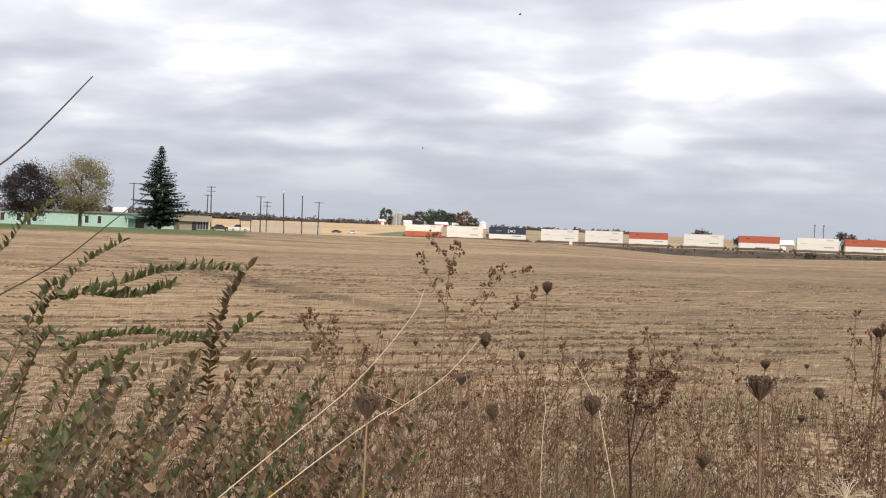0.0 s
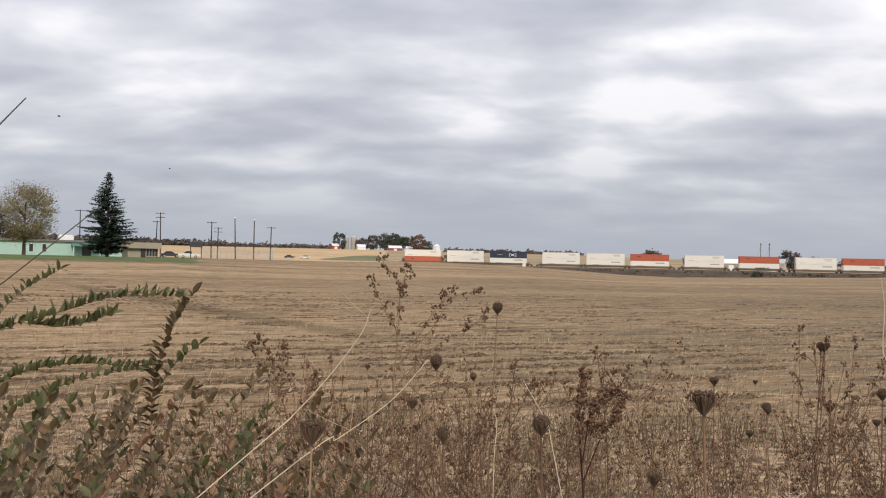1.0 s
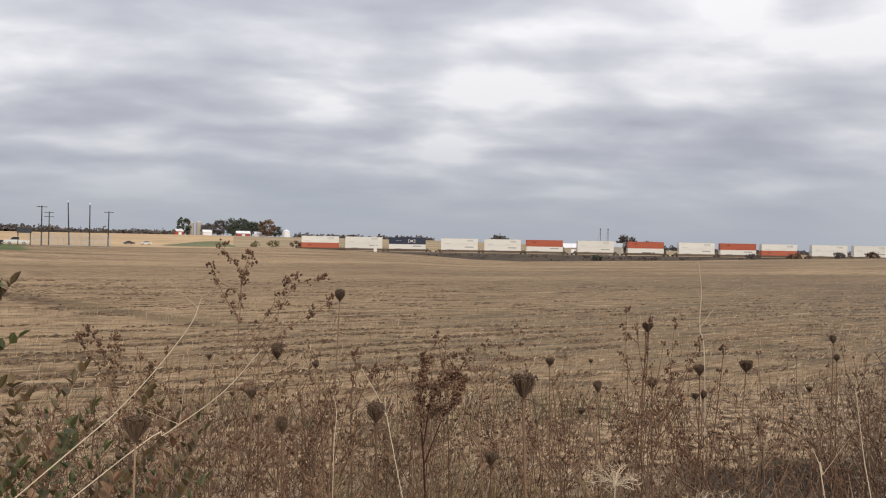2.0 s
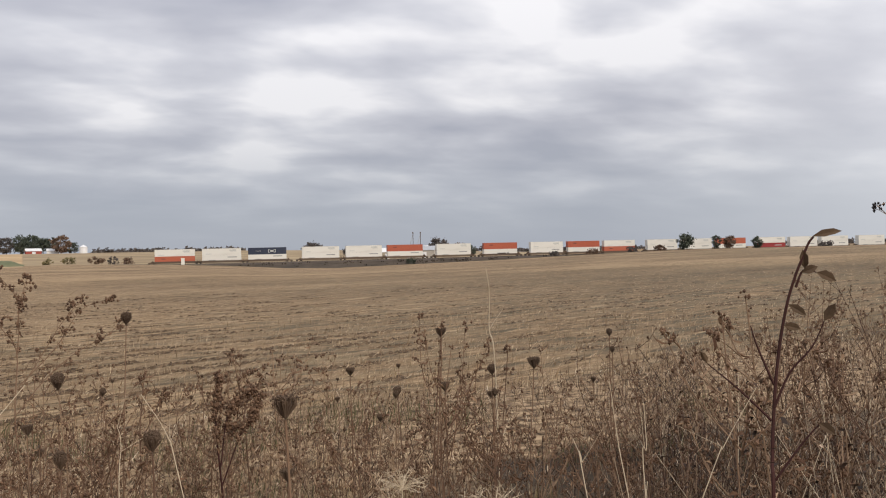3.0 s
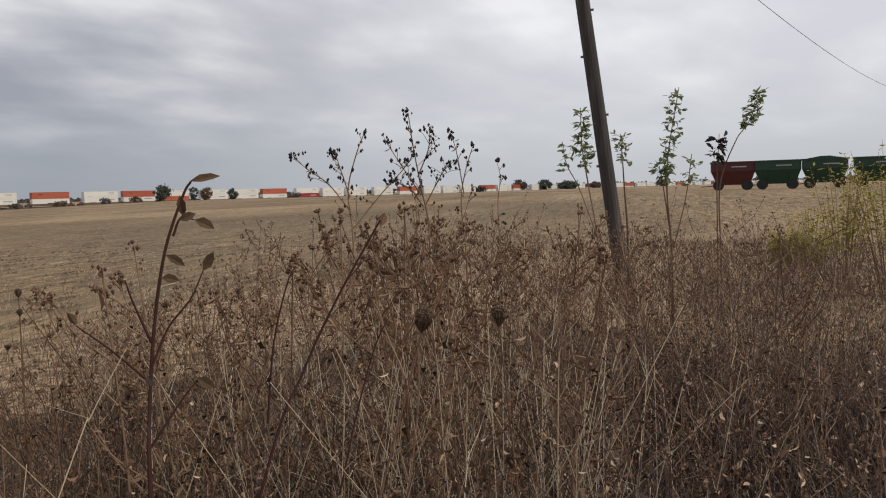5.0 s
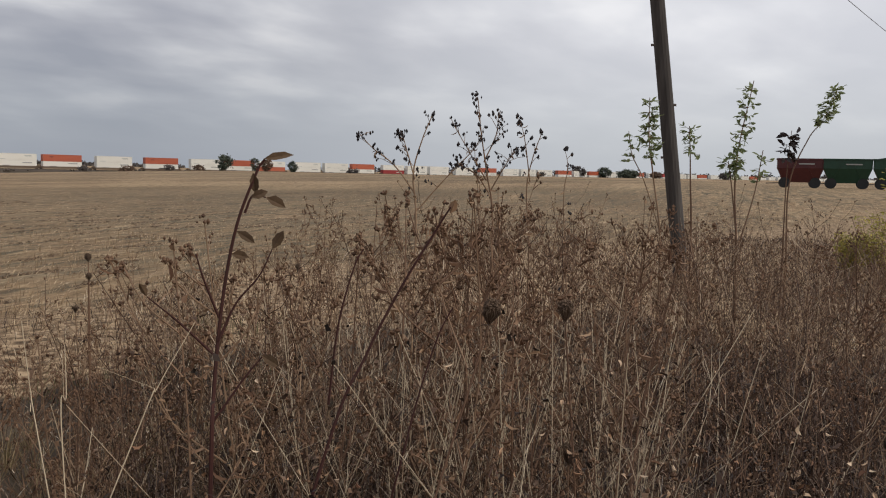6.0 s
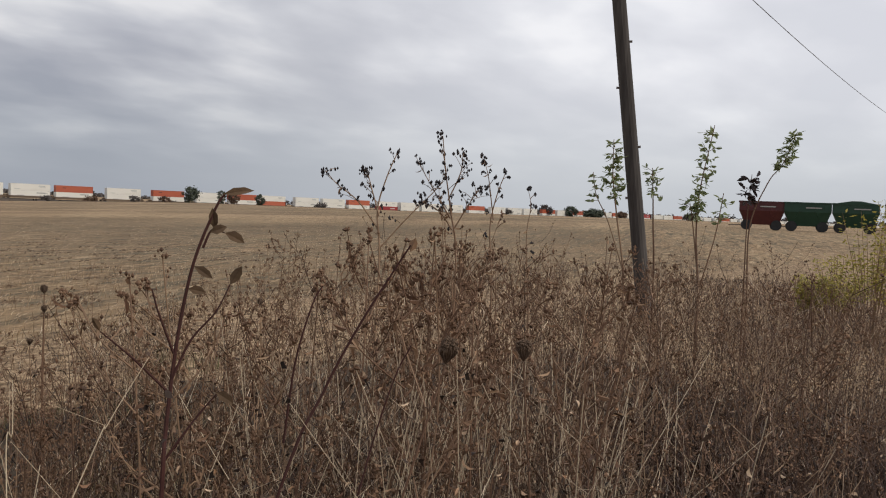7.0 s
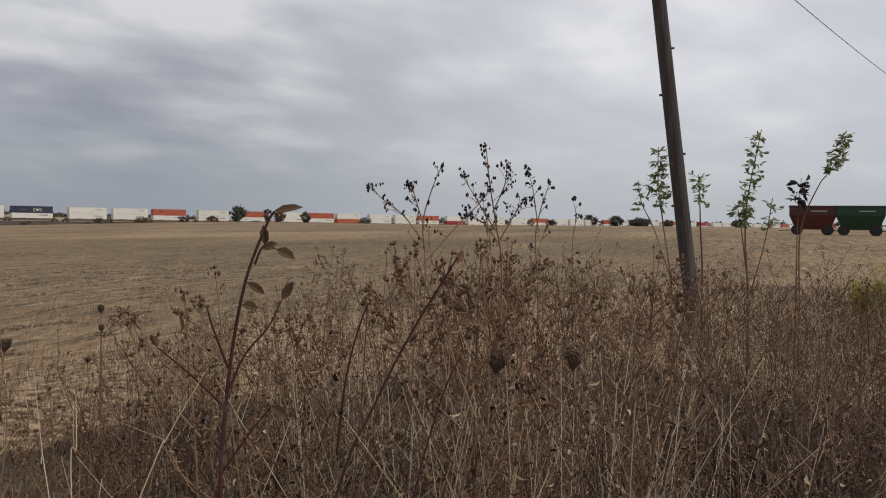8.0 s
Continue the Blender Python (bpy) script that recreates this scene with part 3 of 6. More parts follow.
def make_railway():
    """Bank, ballast, sleepers and rails; x runs along the line, z = 0 at the rail head."""
    rng = random.Random(4)
    s = Shape()
    xs = list(np.arange(-160, 2400, 12.0))
    prof = [(-22, -6.5), (-14, -3.2), (-7, -1.7), (-3.4, -0.75), (3.4, -0.75), (9, -2.5), (18, -6)]
    for x in xs:
        for i, (y, z) in enumerate(prof):
            j = 0 if i in (3, 4) else rng.uniform(-0.35, 0.35)
            s.v.append((x, y + 2 * j, z + j))
    k = len(prof)
    s.f = [(i * k + j, (i + 1) * k + j, (i + 1) * k + j + 1, i * k + j + 1) for i in range(len(xs) - 1) for j in range(k - 1)]
    tagged(part("embankment", s, M["bank"], m=TRACK), "brown weedy railway embankment", "embankment", kind="structure")
    s = Shape()
    for x0 in np.arange(-160, 2390, 30.0):
        s.v += [(x0, -2.6, -0.8), (x0, -1.7, -0.28), (x0, 1.7, -0.28), (x0, 2.6, -0.8)]
    m = len(s.v) // 4
    s.f = [(i * 4 + j, i * 4 + 4 + j, i * 4 + 5 + j, i * 4 + 1 + j) for i in range(m - 1) for j in range(3)]
    tagged(part("ballast", s, M["ballast"], m=TRACK), "grey stone ballast under the track", "ballast", kind="structure")
    rail = Shape()
    for y in (-0.75, 0.75):
        rail.box((-160, y - 0.035, -0.17), (2390, y + 0.035, 0.0))
    tagged(part("rails", rail, M["steel"], m=TRACK), "worn steel rails", "rails", kind="structure")
    ties = Shape()
    for x in np.arange(-150, 600, 1.2):
        ties.box((x - 0.12, -1.3, -0.3), (x + 0.12, 1.3, -0.17))
    tagged(part("sleepers", ties, M["polewood"], m=TRACK), "wooden railway sleepers", "sleepers", kind="stuff")
    # weeds along the bank
    w = Shape()
    for _ in range(2600):
        x, y = rng.uniform(-160, 900), rng.choice((-1, -1, 1)) * rng.uniform(3.2, 17)
        z = -0.75 - max(abs(y) - 3.4, 0) * 0.3
        h = rng.uniform(0.3, 1.1)
        for _ in range(4):
            dx, dy = rng.uniform(-0.8, 0.8), rng.uniform(-0.5, 0.5)
            w.blade((x + dx, y + dy, z - 0.1), (x + dx * 1.5, y + dy, z + h), 0.5, (0.1, 0, 0))
    tagged(part("bank_weeds", w, M["bank"], m=TRACK), "dry brown weeds along the railway bank", "weeds", kind="stuff")


make_railway()

LEN, WID, TALL = 16.15, 2.6, 2.9


def container_meshes(paint):
    """Ribbed box, frame, doors and marking bars of one 53-foot container; its floor's middle at the origin."""
    hx, hy = LEN / 2, WID / 2
    box, ribs = Shape(), 44
    box.box((-hx + 0.08, -hy + 0.06, 0.12), (hx - 0.08, hy - 0.06, TALL - 0.05))
    for i in range(ribs):
        x = -hx + 0.35 + (LEN - 0.7) * i / (ribs - 1)
        for y in (-hy + 0.03, hy - 0.06):
            box.box((x - 0.09, y, 0.22), (x + 0.09, y + 0.03, TALL - 0.22))
    fr = Shape()
    for y in (-hy, hy - 0.09):
        fr.box((-hx, y, 0), (hx, y + 0.09, 0.18)).box((-hx, y, TALL - 0.16), (hx, y + 0.09, TALL))
        for x in (-hx, hx - 0.16, -6.2, 6.04):
            fr.box((x, y, 0.18), (x + 0.16, y + 0.09, TALL - 0.16))
    doors = Shape()
    for y in (-hy + 0.1, 0.02):
        doors.box((hx - 0.10, y, 0.16), (hx - 0.03, y + hy - 0.12, TALL - 0.16))
        for k in (0.3, 0.9):
            doors.tube([(hx - 0.01, y + k, 0.2), (hx - 0.01, y + k, TALL - 0.2)], 0.02, 0.02, 5)
    return box.mesh("box", M[paint]), fr.mesh("frame", M[paint]), doors.mesh("doors", M[paint])


def bar(x0, x1, z0, z1, mat):
    """One flat marking bar on the long side towards the field."""
    return Shape().box((x0, -WID / 2 - 0.012, z0), (x1, -WID / 2 - 0.002, z1)).mesh("marking", M[mat])


def bars(rows, mat):
    return [bar(*r, mat) for r in rows]


def make_train():
    """A double-stack train: well cars with an upper and a lower container, all keyed along the track by motions()."""
    parts = {p: container_meshes(p) for p in ("white", "orange", "navy", "red")}
    marks = {"white": bars([(3.2, 6.0, 1.9, 2.35), (3.6, 6.2, 1.55, 1.72), (-6.6, -4.2, 0.5, 0.75)], "markpale"),
             "white_b": bars([(2.4, 6.2, 1.9, 2.3), (-5.4, -2.6, 0.7, 1.0)], "marking"),
             "white_c": bars([(-1.6, 2.6, 0.75, 1.15), (3.1, 3.9, 0.8, 1.2)], "markblack"),
             "orange": bars([(-5.4, -3.8, 1.75, 2.0)], "markblack"),
             "navy": bars([(0.3, 0.6, 0.7, 2.1), (0.3, 1.1, 0.7, 0.9), (0.3, 1.1, 1.9, 2.1), (3.2, 3.5, 0.7, 2.1), (2.7, 3.5, 0.7, 0.9), (2.7, 3.5, 1.9, 2.1), (1.2, 2.6, 1.0, 1.8), (-5, -2.6, 1.4, 1.52)], "markpale"),
             "red": bars([(2, 6, 1.5, 1.9)], "markpale")}
    # well car
    well = Shape()
    for y in (-1.42, 1.30):
        well.box((-8.5, y, 0.35), (8.5, y + 0.12, 1.15)).box((-8.7, y - 0.04, 1.08), (8.7, y + 0.16, 1.2))
        for i in range(12):
            x = -7.9 + 15.8 * i / 11
            well.box((x - 0.05, y - 0.05, 0.38), (x + 0.05, y + 0.17, 1.08))
    well.box((-8.5, -1.3, 0.30), (8.5, 1.3, 0.40))
    ends = []
    for sx in (-1, 1):
        ends.append(Shape().box((min(sx * 8.5, sx * 9.6), -1.3, 0.75), (max(sx * 8.5, sx * 9.6), 1.3, 1.15)).box((min(sx * 8.9, sx * 9.1), -1.45, 0.6), (max(sx * 8.9, sx * 9.1), 1.45, 1.6)).mesh("end_platform", M["well"]))
    truck, wheel = Shape(), []
    for y in (-0.95, 0.85):
        truck.box((-1.2, y, 0.35), (1.2, y + 0.1, 0.75), 0.05)
    truck.box((-0.25, -0.95, 0.4), (0.25, 0.95, 0.72))
    for x in (-0.9, 0.9):
        w = Shape().tube([(x, -0.8, 0.42), (x, 0.8, 0.42)], 0.09, 0.09, 6)
        for y in (-0.80, 0.70):
            w.tube([(x, y, 0.42), (x, y + 0.12, 0.42)], 0.42, 0.42, 12)
        wheel.append(w.mesh("wheelset", M["dark"]))
    well, truck = well.mesh("well", M["well"]), truck.mesh("truck", M["well"])
    paints = "wo ww nw ww ww ow ww ow ww ow wo ww ww ow wr ww ww ww ow ww ww ww ow ww ow ww ww ow ww rw".split()
    word = {"w": "white", "o": "orange", "n": "navy", "r": "red"}
    gaps = [19.1, 19.1, 23.0, 19.1, 18.7, 22.7, 22.5, 22.9, 18.8, 18.6, 22.9]
    rng, offset, moving = random.Random(11), -38.3 + LEN / 2, []
    for i in range(72):
        pair = paints[i % len(paints)] if i < len(paints) else paints[rng.randrange(3, len(paints))]
        car = thing("well_car", "rusty brown railway well car under stacked containers", "railway car", group="cars of the train")
        part("well", well, None, car)
        for e in ends:
            part("end_platform", e, None, car)
        for x in (-9.4, 9.4) if gaps[i % len(gaps)] > 20 or i == 0 else (-9.4,):
            tk = part("truck", truck, None, car, m=pose(x, 0, 0))
            for w in wheel:
                part("wheelset", w, None, tk)
        moving.append((car, offset, 0.0))
        for level, c in enumerate((pair[1], pair[0])):
            paint = word[c]
            where = "stacked on another container" if level else "sunk in a railway well car"
            box = thing("shipping_container", f"{paint} ribbed steel shipping container {where}", "container", group="containers on the train")
            b, fr, dr = parts[paint]
            part("box", b, None, box), part("frame", fr, None, box), part("doors", dr, None, box)
            mk = paint if paint != "white" else ("white", "white_b", "white_c")[0 if level else (2 if pair == "ow" and i in (7,) else 1)]
            [part("marking", q, None, box) for q in marks[mk]]
            moving.append((box, offset, 0.42 + level * (TALL + 0.02)))
        offset += gaps[i % len(gaps)]
    return moving


TRAIN = make_train()
TRAIN_START, TRAIN_SPEED = -52.4, 21.0


# ---- trees and far things ----
def crown(s, rng, c, rx, rz, clumps, leaves, size, squash=1.0):
    """An uneven crown: clumps spread in an egg shape, each a cloud of small leaf faces."""
    for _ in range(clumps):
        a, u, q = rng.uniform(0, 2 * math.pi), rng.uniform(-1, 1), rng.uniform(0.45, 1.0) ** 0.6
        w = math.sqrt(max(1 - u * u, 0)) * q
        cc = Vector((c[0] + rx * w * math.cos(a), c[1] + rx * squash * w * math.sin(a), c[2] + rz * u * q))
        cr = rx * rng.uniform(0.16, 0.34)
        for _ in range(leaves):
            d = Vector((rng.gauss(0, 1), rng.gauss(0, 1), rng.gauss(0, 0.8))) * cr * 0.55
            p, n1 = cc + d, Vector((rng.gauss(0, 1), rng.gauss(0, 1), rng.gauss(0, 1)))
            t = n1.orthogonal().normalized() * size * rng.uniform(0.6, 1.3)
            b = n1.normalized().cross(t)
            s.quad(p - t, p - b * 0.6, p + t, p + b * 0.6)


def make_tree(name, label, b, r, height, width, leaf, rng, trunk=0.25, clumps=42, leaves=26, base=None, group="", category="tree", grain=0.055):
    p = at(b, 0, r, (0, 0, 0))
    z = land(p.x, p.y) if base is None else base
    t = thing(name, label, category, pose(p.x, p.y, z - 0.05), group=group)
    s = Shape()
    s.tube([(0, 0, -0.2), (0.05 * rng.uniform(-1, 1) * height * 0.1, 0, height * 0.3), (0, 0.02 * height, height * 0.75)], height * 0.028, height * 0.008, 7)
    for i in range(9):
        a, z0 = rng.uniform(0, 6.28), height * rng.uniform(trunk, 0.6)
        d = Vector((math.cos(a), math.sin(a), rng.uniform(0.4, 1.2))) * width * 0.34
        s.tube([(0, 0, z0), Vector((0, 0, z0)) + d * 0.55 + Vector((0, 0, -0.03 * height)), Vector((0, 0, z0)) + d], height * 0.011, height * 0.003, 5)
    part("trunk", s, M["bark"], t)
    s = Shape()
    crown(s, rng, (0, 0, height * (trunk + 1) / 2), width / 2, height * (1 - trunk) / 2, clumps, leaves, width * grain)
    part("crown", s, M[leaf], t)
    return t


def make_spruce(b, r, height, width):
    rng = random.Random(21)
    p = at(b, 0, r, (0, 0, 0))
    t = thing("spruce_tree", "tall dark green spruce on the lawn before low buildings", "tree", pose(p.x, p.y, land(p.x, p.y)))
    part("trunk", Shape().tube([(0, 0, -0.3), (0.05, 0, height * 0.5), (0, 0, height * 0.98)], 0.34, 0.03, 8), M["bark"], t)
    limbs, s = Shape(), Shape()
    z = 1.1
    while z < height - 0.15:
        u = (z - 1.1) / (height - 1.1)
        reach = width / 2 * (1 - u) ** 0.92 * (0.70 + 0.30 * min(u * 7, 1)) + 0.10
        for i in range(rng.randint(6, 9)):
            a = rng.uniform(0, 6.283)
            L = reach * rng.choice((0.35, 0.55, 0.75, 0.88, 1.0, 1.18))
            droop = rng.uniform(0.02, 0.22) * (1 - u * 1.6)
            way = Vector((math.cos(a), math.sin(a), -droop))
            side = Vector((-math.sin(a), math.cos(a), 0))
            tip = Vector((0, 0, z)) + way * L + Vector((0, 0, 0.10 * L))
            limbs.tube([(0, 0, z), Vector((0, 0, z)) + way * L * 0.6, tip], 0.05, 0.012, 4, False)
            n = max(6, int(L * 8.5))
            for k in range(n):
                f = 0.18 + 0.82 * (k + rng.random()) / n
                q = Vector((0, 0, z)) + way * L * f + Vector((0, 0, 0.10 * L * f * f))
                w = 0.35 * (1.2 - 0.6 * f) * (1.0 - 0.62 * u) * rng.uniform(0.6, 1.4)
                for sg in (-1, 1):
                    d = (way * 0.6 + side * sg * rng.uniform(0.5, 1.1) + Vector((0, 0, rng.uniform(-1.3, 0.15)))).normalized()
                    s.blade(q, q + d * w * 2.3, w * 0.85, (0, 0, 0.04))
        z += rng.uniform(0.22, 0.42) * (1.15 - 0.5 * u)
    part("branchwork", limbs, M["bark"], t)
    part("crown", s, M["spruce"], t)


make_spruce(-21.75, 160, 15.2, 11.0)
RT = random.Random(5)
make_tree("yard_tree", "half-bare tree with olive autumn leaves on the lawn", -26.45, 172, 12.9, 10.8, "autumn", RT, 0.18, 120, 160, grain=0.0125)
make_tree("yard_tree", "dark leafy tree standing beside an olive one", -29.3, 165, 10.5, 9.0, "darkleaf", RT, 0.12, 120, 130, grain=0.017)


def make_woods():
    """Low far woods on the skyline, too many to count."""
    rng, s = random.Random(8), Shape()
    for b0, b1, r, n, h in ((-34, -19.5, 1000, 70, 9.5), (-19.8, -14.5, 1000, 44, 7), (-15.5, -7.8, 1020, 60, 4.5), (0.4, 9, 990, 40, 3.2), (24, 36, 1300, 44, 5), (44, 90, 1500, 170, 8)):
        for i in range(n):
            b = b0 + (b1 - b0) * (i + rng.random()) / n
            p = at(b, 0, r * rng.uniform(0.96, 1.04), (0, 0, 0))
            crown(s, rng, (p.x, p.y, land(p.x, p.y) + h * 0.35), rng.uniform(6, 14), h * rng.uniform(0.45, 0.8), 9, 12, 1.9)
    tagged(part("far_woods", s, M["woods"]), "dark low woods along the skyline", "woods", kind="stuff")


make_woods()
for b, r, h, w, leaf in ((-7.05, 1.5, 13, 12, "pine"), (-5.45, 1.5, 9, 13, "woods"), (-4.75, 1.5, 12, 12, "woods"), (-4.0, 1.5, 13, 13, "pine"), (-3.35, 1.52, 13, 12, "pine"), (-2.75, 1.5, 12, 11, "pine"),
                         (-2.2, 1.5, 11, 10, "pine"), (-1.75, 1.46, 13, 14, "rust"), (-1.25, 1.5, 9, 7, "pine"), (-0.95, 1.5, 8, 6, "pine"), (-3.0, 1.56, 12, 14, "pine"), (-3.7, 1.56, 11, 14, "pine")):
    make_tree("farm_tree", "dark conifer of a farm windbreak on the hill" if leaf == "pine" else "bare autumn tree by the far farm", b, r * 582, h * 1.35, w * 1.1, leaf, RT, 0.04, 40, 34, group="trees round the farm", grain=0.062)
for b, r, h, w, leaf in ((38.6, 414, 7.4, 8.0, "pine"), (40.6, 420, 6.6, 4.5, "pine"), (41.4, 420, 6.2, 6.2, "rust"), (43.05, 425, 5.6, 5.2, "pine"), (62.2, 640, 7.6, 10, "woods"), (63.85, 660, 7.0, 11, "pine"),
                         (65.4, 650, 5.2, 15, "pine"), (13.9, 640, 10, 14, "woods"), (16.4, 640, 6.5, 13, "woods"), (22.3, 600, 12, 14, "woods"), (23.6, 600, 9, 13, "rust"), (24.6, 600, 7, 6, "pine"), (4.2, 560, 5, 7, "pine"), (67.2, 690, 5, 9, "rust"), (71.5, 700, 5, 9, "woods")):
    make_tree("lineside_tree", {"pine": "dark green tree standing by the railway", "woods": "bare grey tree near the railway", "rust": "rusty autumn tree near the railway"}[leaf], b, r, h, w, leaf, RT, 0.05, 46, 44, group="trees along the railway", grain=0.050)


def make_bush(label, b, r, h, w, leaf, rng):
    p = at(b, 0, r, (0, 0, 0))
    t = thing("bush", label, "bush", pose(p.x, p.y, land(p.x, p.y)), group="bushes along the railway")
    s = Shape()
    for _ in range(7):
        s.tube([(0, 0, -0.3), (rng.uniform(-w, w) * 0.3, rng.uniform(-w, w) * 0.3, h * 0.8)], 0.05, 0.02, 4)
    part("stem", s, M["bark"], t)
    s = Shape()
    crown(s, rng, (0, 0, h * 0.45), w / 2, h * 0.5, 16, 20, w * 0.075)
    part("foliage", s, M[leaf], t)


for b, r, h, w, leaf in ((-2.5, 430, 3.0, 5, "autumn"), (-1.3, 430, 3.4, 6, "autumn"), (0.2, 430, 3.6, 7, "rust"), (1.3, 430, 3.8, 5, "woods"), (2.2, 425, 3.2, 6, "rust"), (20.4, 372, 2.6, 5, "pine"), (30.2, 392, 2.4, 5, "woods"), (32.6, 398, 2.2, 6, "rust"), (35.2, 408, 2.4, 6, "woods"),
                         (37.0, 414, 2.4, 7, "rust"), (47.0, 470, 2.2, 7, "woods"), (55.0, 560, 3.0, 9, "rust"), (59.5, 600, 3.4, 9, "woods")):
    make_bush({"autumn": "olive bush beside the railway", "rust": "rusty brown bush beside the railway", "woods": "bare grey bush beside the railway", "pine": "dark bush on the railway bank"}[leaf], b, r, h, w, leaf, RT)


def make_grass_bank():
    """The green mound where the line leaves a shallow cutting."""
    s, rng, n, m = Shape(), random.Random(3), 40, 9
    for i in range(n + 1):
        for j in range(m + 1):
            u, v = i / n, j / m
            p = at(-9.2 + 5.4 * u, 0, 380 + 62 * v, (0, 0, 0))
            h = 2.6 * smoothstep(u, 0, 0.75) * (1 - 0.7 * smoothstep(u, 0.85, 1)) * math.sin(math.pi * min(v * 1.1 + 0.02, 1))
            s.v.append((p.x, p.y, land(p.x, p.y) - 0.25 + h + rng.uniform(-0.06, 0.06)))
    s.f = [(i * (m + 1) + j, (i + 1) * (m + 1) + j, (i + 1) * (m + 1) + j + 1, i * (m + 1) + j + 1) for i in range(n) for j in range(m)]
    tagged(part("grass_bank", s, M["grassbank"], smooth=True), "green grassy bank beside the railway", "bank", kind="structure")


make_grass_bank()


def make_road():
    """A paved strip before the buildings that runs off past the poles."""
    s, n = Shape(), 60
    for i in range(n + 1):
        u = i / n
        b, r = -19.5 + 12 * u, 176 + 60 * u
        for w in (-3.4, 3.4):
            p = at(b, 0, r + w * 2, (0, 0, 0))
            s.v.append((p.x, p.y, land(p.x, p.y) + 0.06))
    s.f = [(2 * i, 2 * i + 2, 2 * i + 3, 2 * i + 1) for i in range(n)]
    tagged(part("road", s, M["asphalt"]), "grey paved road beyond the field", "road", kind="structure")


make_road()


def on_land(b, r, turn=0.0, dz=0.0):
    p = at(b, 0, r, (0, 0, 0))
    return pose(p.x, p.y, land(p.x, p.y) + dz, 0, 0, -b + turn)


def make_mint_building():
    """A long low mint-green block with a flat roof, an entrance canopy and a row of windows; its front faces -y."""
    t = thing("mint_building", "long low mint-green commercial building with a grey flat roof", "building", on_land(-25.0, 196, 4))
    part("wall", Shape().box((-22, 0, -0.3), (15, 14, 2.9)), M["mint"], t)
    part("roof", Shape().box((-22.4, -0.5, 2.9), (15.4, 14.4, 3.3)).box((-14, 4, 3.3), (-9, 8, 3.9)), M["roofing"], t, "grey flat roof")
    part("roof_unit", Shape().box((2, 5, 3.3), (5, 8, 4.3)).box((2.2, 5.2, 4.3), (4.8, 7.8, 4.5)), M["whiteroof"], t, "white roof ventilation unit")
    can = part("canopy", Shape().box((4, -2.6, 2.0), (10, 0, 2.5)), M["teal"], t, "dark teal entrance canopy")
    for x in (4.2, 9.6):
        part("post", Shape().box((x, -2.5, -0.2), (x + 0.25, -2.25, 2.0)), M["mint"], can)
    part("door", Shape().box((6.2, -0.05, 0), (8.0, 0.02, 2.0)), M["glass"], t)
    for x in (-20, -17, -14, -4, -1.5, 10.8, 11.9, 13.0, 14.0):
        w = part("window", Shape().box((x, -0.06, 0.7), (x + 0.75, 0.02, 2.3)), M["glass"], t)
        part("frame", Shape().box((x - 0.08, -0.10, 0.62), (x, 0.0, 2.38)).box((x + 0.75, -0.10, 0.62), (x + 0.83, 0.0, 2.38)).box((x, -0.10, 2.3), (x + 0.75, 0.0, 2.38)).box((x, -0.10, 0.62), (x + 0.75, 0.0, 0.7)), M["whiteroof"], w)


make_mint_building()


def make_tan_building():
    t = thing("tan_building", "small tan flat-roofed office with a wide fascia", "building", on_land(-19.55, 176, 10))
    part("wall", Shape().box((-3.0, 0, -0.3), (2.7, 7, 1.9)), M["tan"], t)
    part("fascia", Shape().box((-3.5, -0.8, 1.75), (3.2, 7.5, 2.85)), M["tan"], t, "tan panelled fascia")
    part("roof", Shape().box((-3.4, -0.7, 2.85), (3.1, 7.4, 2.95)), M["roofing"], t)
    part("door", Shape().box((-0.6, -0.05, 0), (0.3, 0.02, 1.7)), M["glass"], t)
    for x in (0.5, 1.05, 1.6, 2.15):
        part("window", Shape().box((x, -0.06, 0.3), (x + 0.42, 0.02, 1.65)), M["glass"], t)
        part("mullion", Shape().box((x + 0.42, -0.1, 0.2), (x + 0.52, 0.0, 1.72)), M["concrete"], t)


make_tan_building()


def make_utility_pole(b, r, height, arms=1, lean=0.0, lamp=False, label="grey wooden utility pole with a crossarm"):
    t = thing("utility_pole", label, "utility pole", on_land(b, r) @ pose(0, 0, 0, 0, lean, 0), group="utility poles beyond the field")
    part("pole", Shape().tube([(0, 0, -0.4), (0, 0, height)], 0.19, 0.12, 8), M["polewood"], t)
    for i in range(arms):
        z = height - 0.35 - 1.1 * i
        arm = part("crossarm", Shape().box((-1.2, -0.14, z), (1.2, -0.02, z + 0.14)), M["polewood"], t)
        for x in (-1.1, -0.55, 0.55, 1.1):
            part("insulator", Shape().tube([(x, -0.08, z + 0.14), (x, -0.08, z + 0.32)], 0.05, 0.035, 6), M["concrete"], arm)
    if lamp:
        part("lamp_head", Shape().tube([(0, 0, height - 0.1), (0, -0.9, height + 0.25)], 0.035, 0.035, 5).box((-0.14, -1.4, height + 0.18), (0.14, -0.8, height + 0.34), 0.03), M["galv"], t)


for b, r, h, arms, lean, lamp in ((-23.35, 240, 12.0, 1, 0, 0), (-18.85, 245, 10.0, 1, 1.5, 0), (-18.55, 238, 12.0, 2, -1, 0), (-15.4, 222, 9.4, 1, 0, 0), (-15.0, 250, 9.0, 2, 0.5, 0), (-13.85, 222, 10.4, 0, -1.8, 1), (-12.68, 226, 10.2, 0, 0, 1), (-11.6, 232, 9.0, 1, 0.8, 0)):
    make_utility_pole(b, r, h, arms, lean, lamp, "slim grey yard light pole" if lamp else "grey wooden utility pole with a crossarm")


